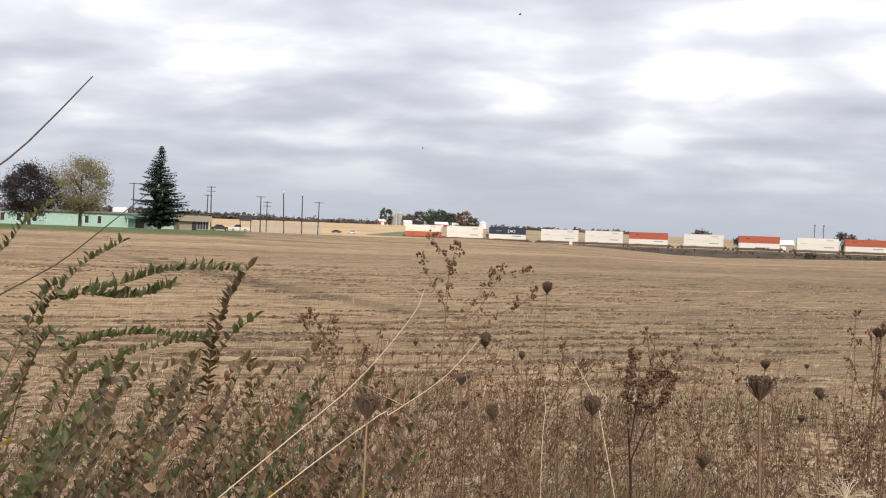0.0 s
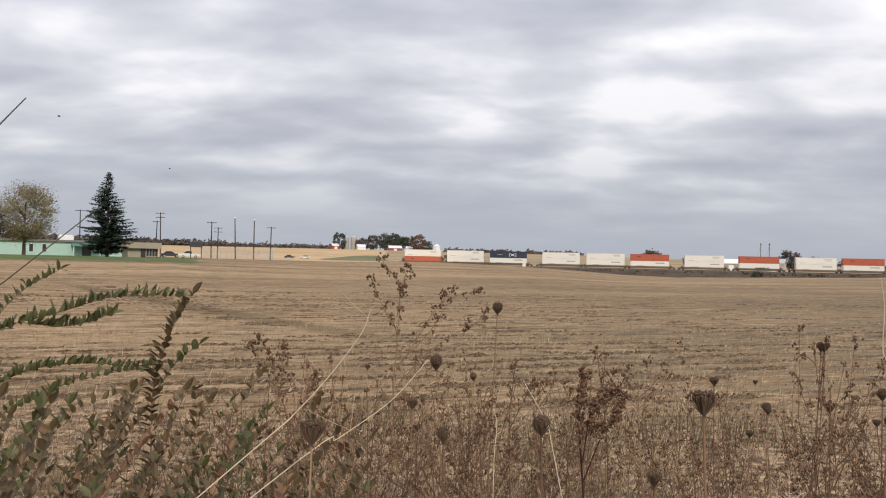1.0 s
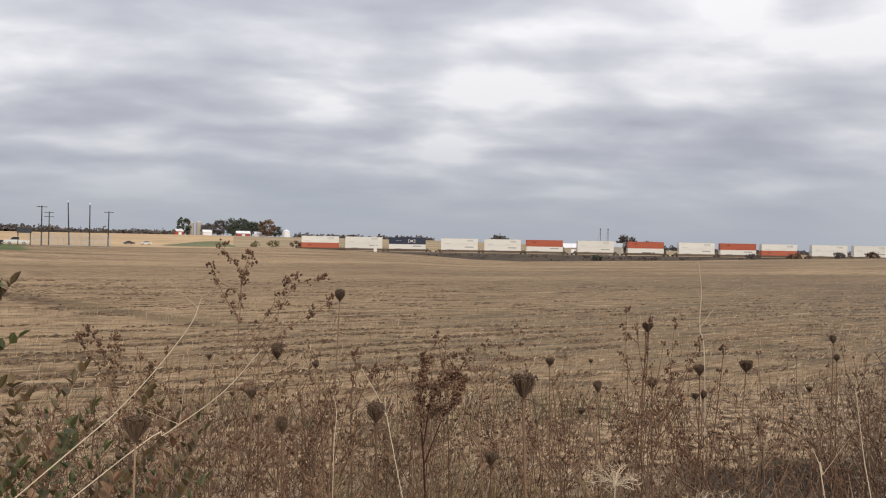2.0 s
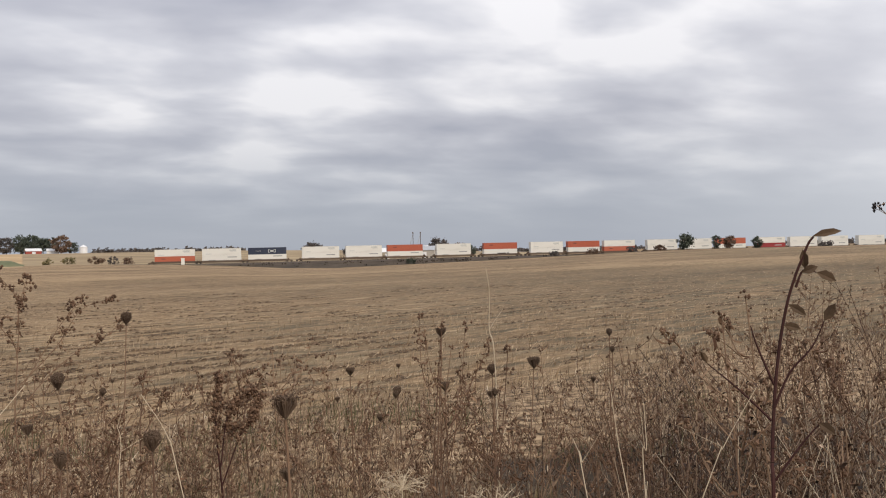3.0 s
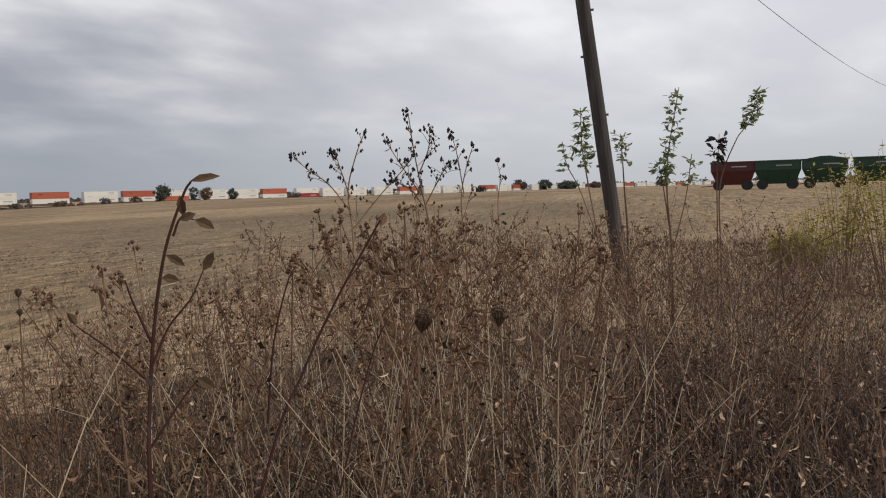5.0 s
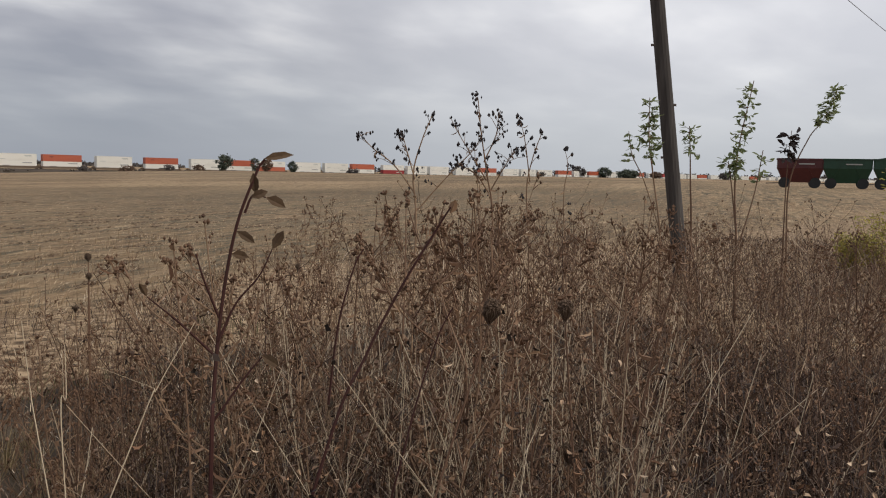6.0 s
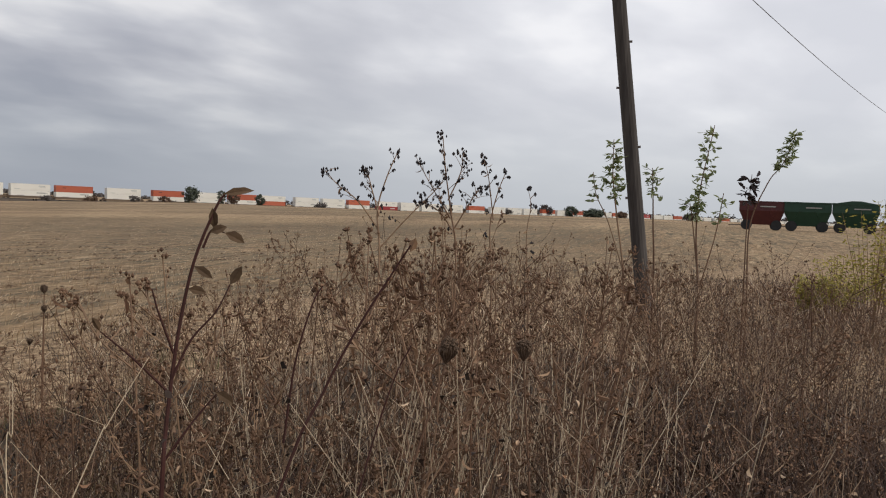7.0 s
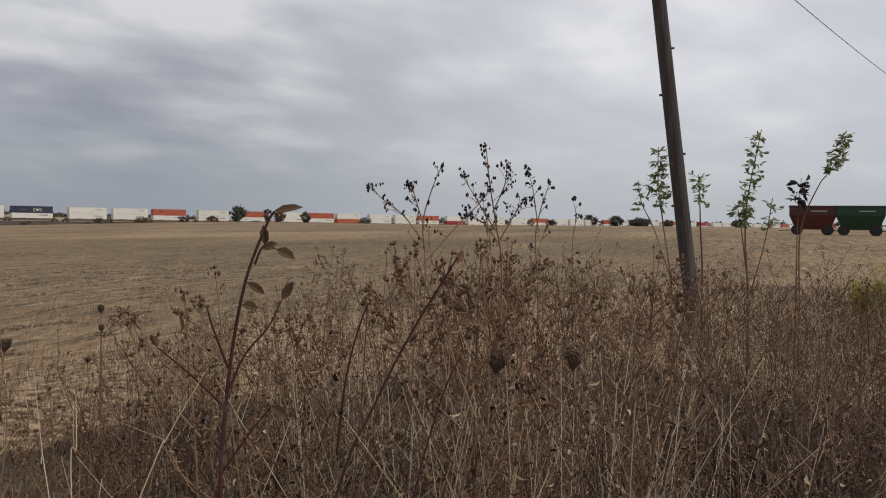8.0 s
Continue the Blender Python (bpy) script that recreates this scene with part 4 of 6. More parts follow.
def make_sign():
    t = thing("sign_board", "dark sign board on two posts beside the road", "sign", on_land(-16.35, 196))
    for x in (-1.15, 1.15):
        part("post", Shape().box((x - 0.09, -0.09, -0.3), (x + 0.09, 0.09, 3.7)), M["polewood"], t)
    part("board", Shape().box((-1.35, -0.2, 2.6), (1.4, 0.1, 3.7)), M["carpaint"], t, "dark blank board")
    part("frame", Shape().box((-1.4, -0.22, 3.66), (1.45, 0.12, 3.78)).box((-1.4, -0.22, 2.52), (1.45, 0.12, 2.6)), M["steel"], t)


make_sign()


def make_fence():
    """A tall chain-link enclosure between the light poles."""
    t = thing("chain_link_fence", "pale grey chain-link fence round a yard", "fence", on_land(-13.8, 206))
    for i in range(15):
        x = -8.5 + 17 * i / 14
        part("post", Shape().tube([(x, 0, -0.2), (x, 0, 2.6)], 0.05, 0.05, 5), M["galv"], t)
    for z in (0.1, 1.3, 2.55):
        part("rail", Shape().tube([(-8.5, 0, z), (8.5, 0, z)], 0.03, 0.03, 4), M["galv"], t)
    s = Shape()
    for i in range(70):
        x = -8.5 + 17 * i / 70
        s.tube([(x, 0, 0.1), (x + 1.4 if x < 7.1 else 8.5, 0, 2.5)], 0.012, 0.012, 3, False)
        s.tube([(x + 1.4 if x < 7.1 else 8.5, 0, 0.1), (x, 0, 2.5)], 0.012, 0.012, 3, False)
    tagged(part("wire_mesh", s, M["galv"], t), kind="stuff")


make_fence()


def make_vehicle(name, label, m, paint, kind):
    """A car or pickup about 4.6 to 5.4 m long, from a side outline, with glass, wheels and lights."""
    t = thing(name, label, "car" if kind == "car" else "pickup", m)
    if kind == "car":
        low = [(-2.3, 0.3), (2.3, 0.3), (2.32, 0.65), (2.1, 0.85), (1.0, 0.95), (-1.5, 0.98), (-2.2, 0.9), (-2.32, 0.6)]
        top = [(-1.6, 0.95), (1.05, 0.93), (0.35, 1.42), (-0.95, 1.44)]
    else:
        low = [(-2.7, 0.42), (2.6, 0.42), (2.65, 0.85), (2.45, 1.05), (1.3, 1.12), (-0.5, 1.12), (-0.55, 1.02), (-2.7, 1.05)]
        top = [(-0.55, 1.08), (1.35, 1.1), (0.75, 1.72), (-0.4, 1.74)]
    part("body", Shape().prism(low, -0.88, 0.88), M[paint], t)
    part("cabin", Shape().prism(top, -0.74, 0.74), M["glass"], t, "dark windows")
    part("roof", Shape().box((min(top[2][0], top[3][0]) - 0.05, -0.72, top[3][1] - 0.04), (max(top[2][0], top[3][0]) + 0.05, 0.72, top[3][1] + 0.03), 0.03), M[paint], t)
    for x in (-1.45, 1.45):
        for y in (-0.92, 0.72):
            w = part("wheel", Shape().tube([(x, y, 0.33), (x, y + 0.2, 0.33)], 0.33, 0.33, 14), M["dark"], t)
            part("rim", Shape().tube([(x, y - 0.012, 0.33), (x, y + 0.212, 0.33)], 0.19, 0.19, 10), M["galv"], w)
    part("headlight", Shape().box((2.2, -0.8, 0.6), (2.33, -0.45, 0.78)), M["galv"], t)
    part("tail_light", Shape().box((-2.72 if kind != "car" else -2.34, -0.8, 0.65), (-2.2, -0.55, 0.85)), M["red"], t)


make_vehicle("pickup_truck", "white pickup truck parked at the field's edge", on_land(-16.75, 212, 180, 0.02), "whitepaint", "pickup")
make_vehicle("parked_car", "dark car parked beside the tan building", on_land(-17.95, 214, 8, 0.05), "carpaint", "car")
make_vehicle("parked_car", "dark car on the road beyond the field", on_land(-10.35, 395, 20), "carpaint", "car")
make_vehicle("parked_car", "white car on the road beyond the field", on_land(-9.35, 400, 200), "whitepaint", "car")


def make_farm():
    for b, h in ((-6.6, 13.6), (-6.1, 14.2)):
        t = thing("silo", "pale concrete farm silo with a domed cap", "silo", on_land(b, 880), group="silos of the farm")
        part("shaft", Shape().tube([(0, 0, -0.5), (0, 0, h * 0.9)], 3.0, 3.0, 20), M["concrete"], t, smooth=False)
        part("cap", Shape().tube([(0, 0, h * 0.9), (0, 0, h * 0.96), (0, 0, h)], 3.0, 0.6, 20), M["galv"], t)
        for i in range(5):
            z = h * (0.15 + 0.16 * i)
            part("hoop", Shape().tube([(0, 0, z), (0, 0, z + 0.15)], 3.05, 3.05, 20), M["galv"], t)

    def barn(label, b, r, w, d, h, wall, roof, turn=0.0):
        t = thing("barn", label, "barn", on_land(b, r, turn, -0.2), group="buildings of the farm")
        part("wall", Shape().box((-w / 2, -d / 2, -0.3), (w / 2, d / 2, h)), M[wall], t)
        s = Shape()
        o = [(-d / 2 - 0.4, h), (0, h + d * 0.3), (d / 2 + 0.4, h), (d / 2 + 0.4, h + 0.2), (0, h + d * 0.3 + 0.25), (-d / 2 - 0.4, h + 0.2)]
        s.prism(o, -w / 2 - 0.4, w / 2 + 0.4)
        part("roof", s, M[roof], t, m=pose(0, 0, 0, 0, 0, 90))
        part("door", Shape().box((-1.5, -d / 2 - 0.08, 0), (1.5, -d / 2 + 0.02, h * 0.8)), M["whiteroof"], t)
        return t
    barn("red barn with a white roof by the farm", -7.35, 870, 7, 7, 3.4, "barnred", "whiteroof", 20)
    barn("long white farm shed with a white roof", -3.3, 858, 13, 8, 2.6, "barnred", "whiteroof", 8)
    barn("white farm shed under the trees", -2.2, 858, 10, 7, 2.6, "whiteroof", "whiteroof", -6)
    barn("white farm shed beside the silos", -5.6, 860, 8, 8, 3.0, "whiteroof", "whiteroof", 12)
    barn("tan barn with a white roof beyond the line", 18.75, 560, 12, 9, 4.4, "tan", "whiteroof", 10)
    barn("grey shed near the grain elevator", 21.4, 560, 13, 9, 5.0, "concrete", "galv", -8)
    t = thing("grain_bin", "white round steel grain bin with a conical roof", "grain bin", on_land(-0.47, 820))
    part("drum", Shape().tube([(0, 0, -0.5), (0, 0, 5.4)], 3.4, 3.4, 22), M["whiteroof"], t)
    part("roof", Shape().tube([(0, 0, 5.4), (0, 0, 7.4)], 3.6, 0.4, 22), M["whiteroof"], t)
    t = thing("grain_elevator", "two slim grain elevator legs over white bins", "grain elevator", on_land(20.85, 565))
    for x in (-2.5, 2.5):
        part("leg", Shape().box((x - 0.2, -0.2, 0), (x + 0.2, 0.2, 16.4)), M["steel"], t)
        part("head", Shape().box((x - 0.5, -0.5, 16.2), (x + 0.5, 0.5, 17.2), 0.15), M["steel"], t)
        part("spout", Shape().tube([(x, 0, 15.5), (x - 2.4, 0, 8.0)], 0.2, 0.2, 6), M["galv"], t)
    for x in (-4.6, 0.6, 5.4):
        part("bin", Shape().tube([(x, 1, -0.5), (x, 1, 6.2), (x, 1, 8.2)], 2.4, 2.3, 16), M["whiteroof"], t)


make_farm()


def make_cabinet():
    t = thing("signal_cabinet", "white trackside signal cabinet below the railway", "cabinet", on_land(5.47, 346))
    part("box", Shape().box((-0.65, -0.6, 0.15), (0.65, 0.6, 2.55)), M["white"], t)
    part("roof", Shape().box((-0.75, -0.7, 2.55), (0.75, 0.7, 2.68), 0.05), M["white"], t)
    part("plinth", Shape().box((-0.7, -0.65, -0.6), (0.7, 0.65, 0.15)), M["concrete"], t)
    part("door", Shape().box((-0.5, -0.64, 0.35), (0.5, -0.6, 2.4)), M["white"], t)


make_cabinet()


def make_wagon(label, m, paint, hood=False, long=4.4):
    """A gravity grain wagon: a hopper that narrows downwards on a four-wheeled running gear."""
    t = thing("grain_wagon", label, "farm wagon", m, group="wagons at the field's edge")
    h, s = long / 2, Shape()
    rim, mid, low, w, w2 = 3.15, 2.15, 0.6, 1.3, 0.8
    for z, x0, x1, y in ((rim, -h, h, w), (mid, -h, h, w), (low, -h * 0.70, h * 0.76, w2)):
        s.v += [(x0, -y, z), (x1, -y, z), (x1, y, z), (x0, y, z)]
    for k in (0, 4):
        s.f += [(k + 4 + i, k + 4 + (i + 1) % 4, k + (i + 1) % 4, k + i) for i in range(4)]
    s.f.append((8, 11, 10, 9))
    part("hopper", s, M[paint], t)
    for i in range(7):
        x = -h + 0.04 + (long - 0.08) * i / 6
        part("rib", Shape().box((x - 0.04, -w - 0.05, mid), (x + 0.04, -w, rim - 0.08)), M[paint], t)
    part("rim", Shape().box((-h - 0.06, -w - 0.08, rim - 0.08), (h + 0.06, -w + 0.02, rim + 0.06)).box((-h - 0.06, w - 0.02, rim - 0.08), (h + 0.06, w + 0.08, rim + 0.06)).box((-h - 0.08, -w, rim - 0.08), (-h, w, rim + 0.06)).box((h, -w, rim - 0.08), (h + 0.08, w, rim + 0.06)), M[paint], t)
    part("load", Shape().box((-h + 0.05, -w + 0.05, rim - 0.3), (h - 0.05, w - 0.05, rim - 0.12)), M["chaff"], t)
    if hood:
        part("hood", Shape().prism([(-h, rim), (h, rim), (h * 0.2, rim + 0.32), (-h * 0.2, rim + 0.32)], -w, w), M[paint], t, "peaked green cover")
    part("chassis", Shape().box((-h * 0.8, -0.5, 0.62), (h * 0.8, -0.36, 0.82)).box((-h * 0.8, 0.36, 0.62), (h * 0.8, 0.5, 0.82)).box((-h * 0.72, -0.85, 0.45), (-h * 0.6, 0.85, 0.6)).box((h * 0.6, -0.85, 0.45), (h * 0.72, 0.85, 0.6)), M["steel"], t)
    for x in (-h * 0.66, h * 0.66):
        for sx in (-0.25, 0.25):
            part("strut", Shape().tube([(x, -0.8, 0.7), (x + sx * 3, -w, mid)], 0.05, 0.05, 5), M[paint], t)
        for y in (-1.05, 0.75):
            wh = part("wheel", Shape().tube([(x, y, 0.56), (x, y + 0.34, 0.56)], 0.57, 0.57, 18), M["dark"], t)
            part("hub", Shape().tube([(x, y - 0.015, 0.56), (x, y + 0.355, 0.56)], 0.2, 0.2, 10), M["dark"], wh)
    part("tongue", Shape().tube([(-h * 0.8, 0, 0.55), (-h - 1.1, 0, 0.45)], 0.06, 0.05, 5), M["steel"], t)
    part("marking", Shape().box((-0.2, -w - 0.065, 2.55), (1.4, -w - 0.055, 2.68)), M["marking"], t)


for b, paint, hood, n in ((75.95, "wagonred", False, 4.7), (78.6, "wagongreen", False, 4.75), (81.3, "wagongreen", True, 4.5), (84.2, "wagongreen", False, 4.6), (87.0, "wagonred", False, 4.5)):
    make_wagon(("dark red" if paint == "wagonred" else "dark green") + " gravity grain wagon" + (" with a peaked cover" if hood else " standing at the field's edge"), on_land(b, 102, 3), paint, hood, n)


def make_near_pole():
    """The leaning roadside pole with its wire."""
    foot, head = Vector((13.26, 4.90, 0.0)), Vector((12.36, 5.55, 7.4))
    t = thing("roadside_pole", "weathered leaning wooden pole among dry weeds", "utility pole")
    way = (head - foot) / 7.4
    part("pole", Shape().tube([foot - way * 0.6] + [foot + way * z for z in (0.5, 2.0, 3.5, 5.0, 6.5)] + [head], 0.122, 0.098, 14), M["polewood"], t)
    for z, a in ((2.7, 0.2), (3.6, 2.9), (4.3, 0.4), (5.1, 3.2), (1.9, 2.7)):
        p = foot + way * z
        side = Vector((0.37, -0.93, 0)) * (1 if a < 1.5 else -1)
        part("step_bolt", Shape().tube([p + side * 0.09, p + side * 0.15], 0.016, 0.02, 6), M["steel"], t)
    part("insulator", Shape().tube([head + Vector((0, -0.08, -0.66)), head + Vector((0, -0.22, -0.62))], 0.03, 0.05, 8), M["concrete"], t)
    s, a, b = Shape(), head + Vector((0, -0.22, -0.62)), Vector((62, 4.6, 7.05))
    s.tube([a.lerp(b, i / 24) + Vector((0, 0, -0.7 * 4 * (i / 24) * (1 - i / 24))) for i in range(25)], 0.009, 0.009, 5)
    tagged(part("overhead_wire", s, M["wire"]), "thin black overhead wire from the leaning pole", "wire")
    make_utility_pole(85.75, 62.2, 7.0, 0, 0, False, "wooden roadside pole that carries the wire")


make_near_pole()


# ---- plants of the verge ----
def curve(pts, n=6):
    """A smooth line through a few points."""
    p = [Vector(q) for q in pts]
    p = [p[0] * 2 - p[1]] + p + [p[-1] * 2 - p[-2]]
    out = []
    for i in range(1, len(p) - 2):
        for j in range(n):
            t = j / n
            a, b, c, d = p[i - 1], p[i], p[i + 1], p[i + 2]
            out.append(0.5 * (2 * b + (c - a) * t + (2 * a - 5 * b + 4 * c - d) * t * t + (3 * b - a - 3 * c + d) * t ** 3))
    return out + [p[-2]]


def seed_cluster(s, rng, c, spread, n, r):
    for _ in range(n):
        s.seed(Vector(c) + Vector((rng.gauss(0, 1), rng.gauss(0, 1), rng.gauss(0, 1))) * spread * 0.55, r * rng.uniform(0.6, 1.3), rng)


def sprigs(st, sd, rng, line, count, reach, spread, grains, r, begin=0.35):
    """Short side twigs with seed clusters along a stem."""
    for i in range(count):
        f = begin + (1 - begin) * (i + rng.random()) / count
        k = min(int(f * (len(line) - 1)), len(line) - 2)
        p = line[k].lerp(line[k + 1], f * (len(line) - 1) - k)
        up = (line[k + 1] - line[k]).normalized()
        d = (up * rng.uniform(0.5, 1.1) + Vector((rng.gauss(0, 0.6), rng.gauss(0, 0.6), rng.uniform(-0.1, 0.3)))).normalized() * reach * rng.uniform(0.4, 1.1) * (1.15 - 0.5 * f)
        st.tube([p, p + d * 0.6 + Vector((0, 0, reach * 0.06)), p + d], 0.0016, 0.0009, 3, False)
        seed_cluster(sd, rng, p + d, spread, grains, r)
        if rng.random() < 0.5:
            seed_cluster(sd, rng, p + d * 0.6, spread * 0.6, max(grains // 2, 1), r)


def dry_weed(name, label, category, stems, thick=0.004, mat="stem", seed="seed", count=8, reach=0.09, spread=0.014, grains=6, r=0.006, leaves=6, seed_no=1, m=None, group=""):
    """A dry weed: stems along the given lines, side twigs, seed clusters and a few shrivelled leaves."""
    rng = random.Random(seed_no)
    t = thing(name, label, category, m, group=group)
    st, sd, lf = Shape(), Shape(), Shape()
    for i, pts in enumerate(stems):
        line = curve(pts, 5)
        k = 1.0 if i == 0 else 0.6
        st.tube(line, thick * k, thick * 0.35 * k, 5)
        sprigs(st, sd, rng, line, count, reach, spread, grains, r, 0.45 if i == 0 else 0.25)
        seed_cluster(sd, rng, line[-1], spread * 1.3, grains + 3, r)
        for _ in range(leaves):
            p = line[rng.randrange(len(line) // 3, len(line))]
            d = Vector((rng.gauss(0, 1), rng.gauss(0, 1), rng.uniform(-1.2, 0.3)))
            lf.leaf(p, d, Vector((rng.gauss(0, 1), rng.gauss(0, 1), 0.2)), rng.uniform(0.015, 0.034), rng.uniform(0.005, 0.011), 0.9, rng.uniform(0.2, 1.0))
    part("stem", st, M[mat], t)
    tagged(part("seed_head", sd, M[seed], t, "shrivelled brown seed heads"), kind="stuff")
    if leaves:
        tagged(part("leaf_litter", lf, M["dryleaf"], t, "curled dead leaves"), kind="stuff")
    return t


def random_weed(rng, h, lean, branches):
    """Lines for a weed of height h at the origin: a main stem and rising branches."""
    a = rng.uniform(0, 6.28)
    top = Vector((math.cos(a) * lean, math.sin(a) * lean, h))
    main = [Vector((0, 0, -0.06)), top * 0.35 + Vector((rng.gauss(0, 0.012), rng.gauss(0, 0.012), 0)), top * 0.7 + Vector((rng.gauss(0, 0.02), rng.gauss(0, 0.02), 0)), top]
    out = [main]
    for i in range(branches):
        f = rng.uniform(0.38, 0.88)
        p = top * f
        a = rng.uniform(0, 6.28)
        L = h * rng.uniform(0.16, 0.34) * (1.2 - 0.5 * f)
        d = Vector((math.cos(a) * 0.55, math.sin(a) * 0.55, rng.uniform(0.6, 1.0))) * L
        out.append([p, p + d * 0.5 + Vector((math.cos(a), math.sin(a), -0.3)) * L * 0.08, p + d])
    return out


def ground_at(p, dz=-0.05):
    return Vector((p[0], p[1], land(p[0], p[1]) + dz))


def rooted(pts, shift=(0, 0)):
    """The line with a root on the ground below its first point."""
    p = Vector(pts[0])
    return [ground_at((p.x + shift[0], p.y + shift[1]))] + list(pts)


# tall weeds at the edge of the stubble
dry_weed("dried_weed", "tall reddish-brown branched weed with seed clusters", "weed", [
    rooted([(-0.22, 4.42, 0.39), (-0.25, 4.44, 0.86), (-0.24, 4.48, 1.16), (-0.31, 4.48, 1.29), (-0.38, 4.48, 1.45)]),
    [(-0.24, 4.48, 1.16), (-0.23, 4.49, 1.26), (-0.24, 4.49, 1.43), (-0.34, 4.49, 1.56)], [(-0.24, 4.49, 1.25), (-0.22, 4.49, 1.40), (-0.19, 4.50, 1.52)],
    [(-0.24, 4.44, 0.87), (-0.12, 4.47, 1.02), (0.02, 4.48, 1.14), (0.17, 4.49, 1.22), (0.23, 4.49, 1.29)],
    [(-0.24, 4.46, 0.96), (-0.13, 4.48, 1.14), (-0.04, 4.49, 1.29), (0.06, 4.50, 1.41)], [(-0.24, 4.46, 0.99), (-0.07, 4.48, 1.17), (0.05, 4.50, 1.35), (0.20, 4.49, 1.40)]],
    0.0046, count=8, reach=0.075, spread=0.016, grains=7, r=0.0068, leaves=8, seed_no=31)
dry_weed("dried_weed", "reddish-brown branched weed beside a taller one", "weed", [
    rooted([(-0.74, 4.05, 0.48), (-0.78, 4.07, 0.84), (-0.82, 4.09, 1.05), (-0.88, 4.09, 1.16)]), [(-0.78, 4.07, 0.84), (-0.85, 4.08, 1.02), (-0.93, 4.08, 1.13)],
    [(-0.78, 4.07, 0.84), (-0.77, 4.09, 0.99), (-0.77, 4.11, 1.12)], [(-0.75, 4.06, 0.6), (-0.66, 4.06, 0.85), (-0.6, 4.06, 1.0)]], 0.004, count=10, reach=0.07, spread=0.014, grains=7, r=0.0062, leaves=8, seed_no=32)
dry_weed("dried_weed", "short leafy brown weed at the verge's edge", "weed", [
    rooted([(0.25, 2.93, 0.6), (0.24, 2.94, 0.97), (0.25, 2.96, 1.11), (0.26, 2.97, 1.19)]), [(0.24, 2.94, 0.97), (0.30, 2.95, 1.09), (0.33, 2.95, 1.13)]], 0.0035, count=8, reach=0.05, spread=0.009, grains=5, r=0.004, leaves=18, seed_no=33)
dry_weed("dock_plant", "dark red-brown dock with dense seed spikes", "weed", [
    rooted([(0.53, 3.08, 0.6), (0.51, 3.10, 0.95), (0.52, 3.12, 1.07), (0.53, 3.13, 1.15)]), [(0.52, 3.08, 0.75), (0.59, 3.08, 0.93), (0.64, 3.09, 1.00), (0.67, 3.09, 1.07)],
    [(0.52, 3.08, 0.83), (0.56, 3.11, 1.03), (0.65, 3.10, 1.09)]], 0.005, "redstem", count=26, reach=0.03, spread=0.013, grains=11, r=0.0055, leaves=10, seed_no=34)
dry_weed("dried_weed", "slender brown weed with cupped seed heads", "weed", [
    rooted([(1.36, 3.09, 0.5), (1.39, 3.10, 0.96), (1.41, 3.12, 1.13), (1.42, 3.13, 1.28)]), [(1.41, 3.06, 0.73), (1.47, 3.07, 0.97), (1.49, 3.08, 1.13), (1.51, 3.09, 1.30)],
    [(1.39, 3.10, 0.96), (1.34, 3.15, 1.10), (1.34, 3.17, 1.33)], [(1.47, 3.07, 0.97), (1.55, 3.05, 1.12), (1.59, 3.05, 1.20)]], 0.0035, count=6, reach=0.06, spread=0.010, grains=5, r=0.005, leaves=8, seed_no=35)
# weeds with dark round heads against the sky
dry_weed("dark_seeded_weed", "tall thin weed with dark round seed heads", "weed", [
    rooted([(3.47, 2.02, 0.7), (3.50, 2.03, 1.36), (3.49, 2.06, 1.58), (3.47, 2.08, 1.75), (3.45, 2.09, 1.91)]), [(3.49, 2.06, 1.55), (3.45, 2.11, 1.65), (3.40, 2.18, 1.79)],
    [(3.48, 2.07, 1.63), (3.51, 2.03, 1.75), (3.51, 2.02, 1.83)], [(3.49, 2.05, 1.50), (3.46, 2.10, 1.58), (3.42, 2.17, 1.62)], [(3.5, 2.05, 1.5), (3.53, 1.99, 1.62), (3.54, 1.95, 1.68)]],
    0.006, "stem", "darkseed", 10, 0.085, 0.010, 3, 0.0068, 4, 41)
dry_weed("dark_seeded_weed", "tall forked weed with dark round seed heads", "weed", [
    rooted([(3.27, 2.29, 0.7), (3.30, 2.30, 1.35), (3.30, 2.32, 1.57), (3.32, 2.29, 1.72), (3.34, 2.25, 1.83)]), [(3.30, 2.32, 1.50), (3.24, 2.38, 1.61), (3.18, 2.45, 1.68), (3.14, 2.49, 1.74)],
    [(3.30, 2.31, 1.55), (3.28, 2.34, 1.67), (3.26, 2.35, 1.74)], [(3.30, 2.31, 1.40), (3.38, 2.21, 1.55), (3.45, 2.11, 1.68), (3.47, 2.08, 1.74)]],
    0.006, "stem", "darkseed", 9, 0.080, 0.010, 3, 0.0068, 4, 42)
dry_weed("dark_seeded_weed", "thin weed with bare twig tips and few dark heads", "weed", [
    rooted([(3.58, 1.89, 0.8), (3.58, 1.89, 1.26), (3.58, 1.91, 1.51), (3.59, 1.89, 1.65), (3.61, 1.86, 1.76)]), [(3.59, 1.90, 1.55), (3.57, 1.92, 1.73), (3.56, 1.94, 1.81)], rooted([(3.66, 1.74, 1.0), (3.66, 1.77, 1.46), (3.67, 1.76, 1.61), (3.66, 1.77, 1.69)])],
    0.005, "stem", "darkseed", 7, 0.065, 0.009, 3, 0.0070, 3, 43)


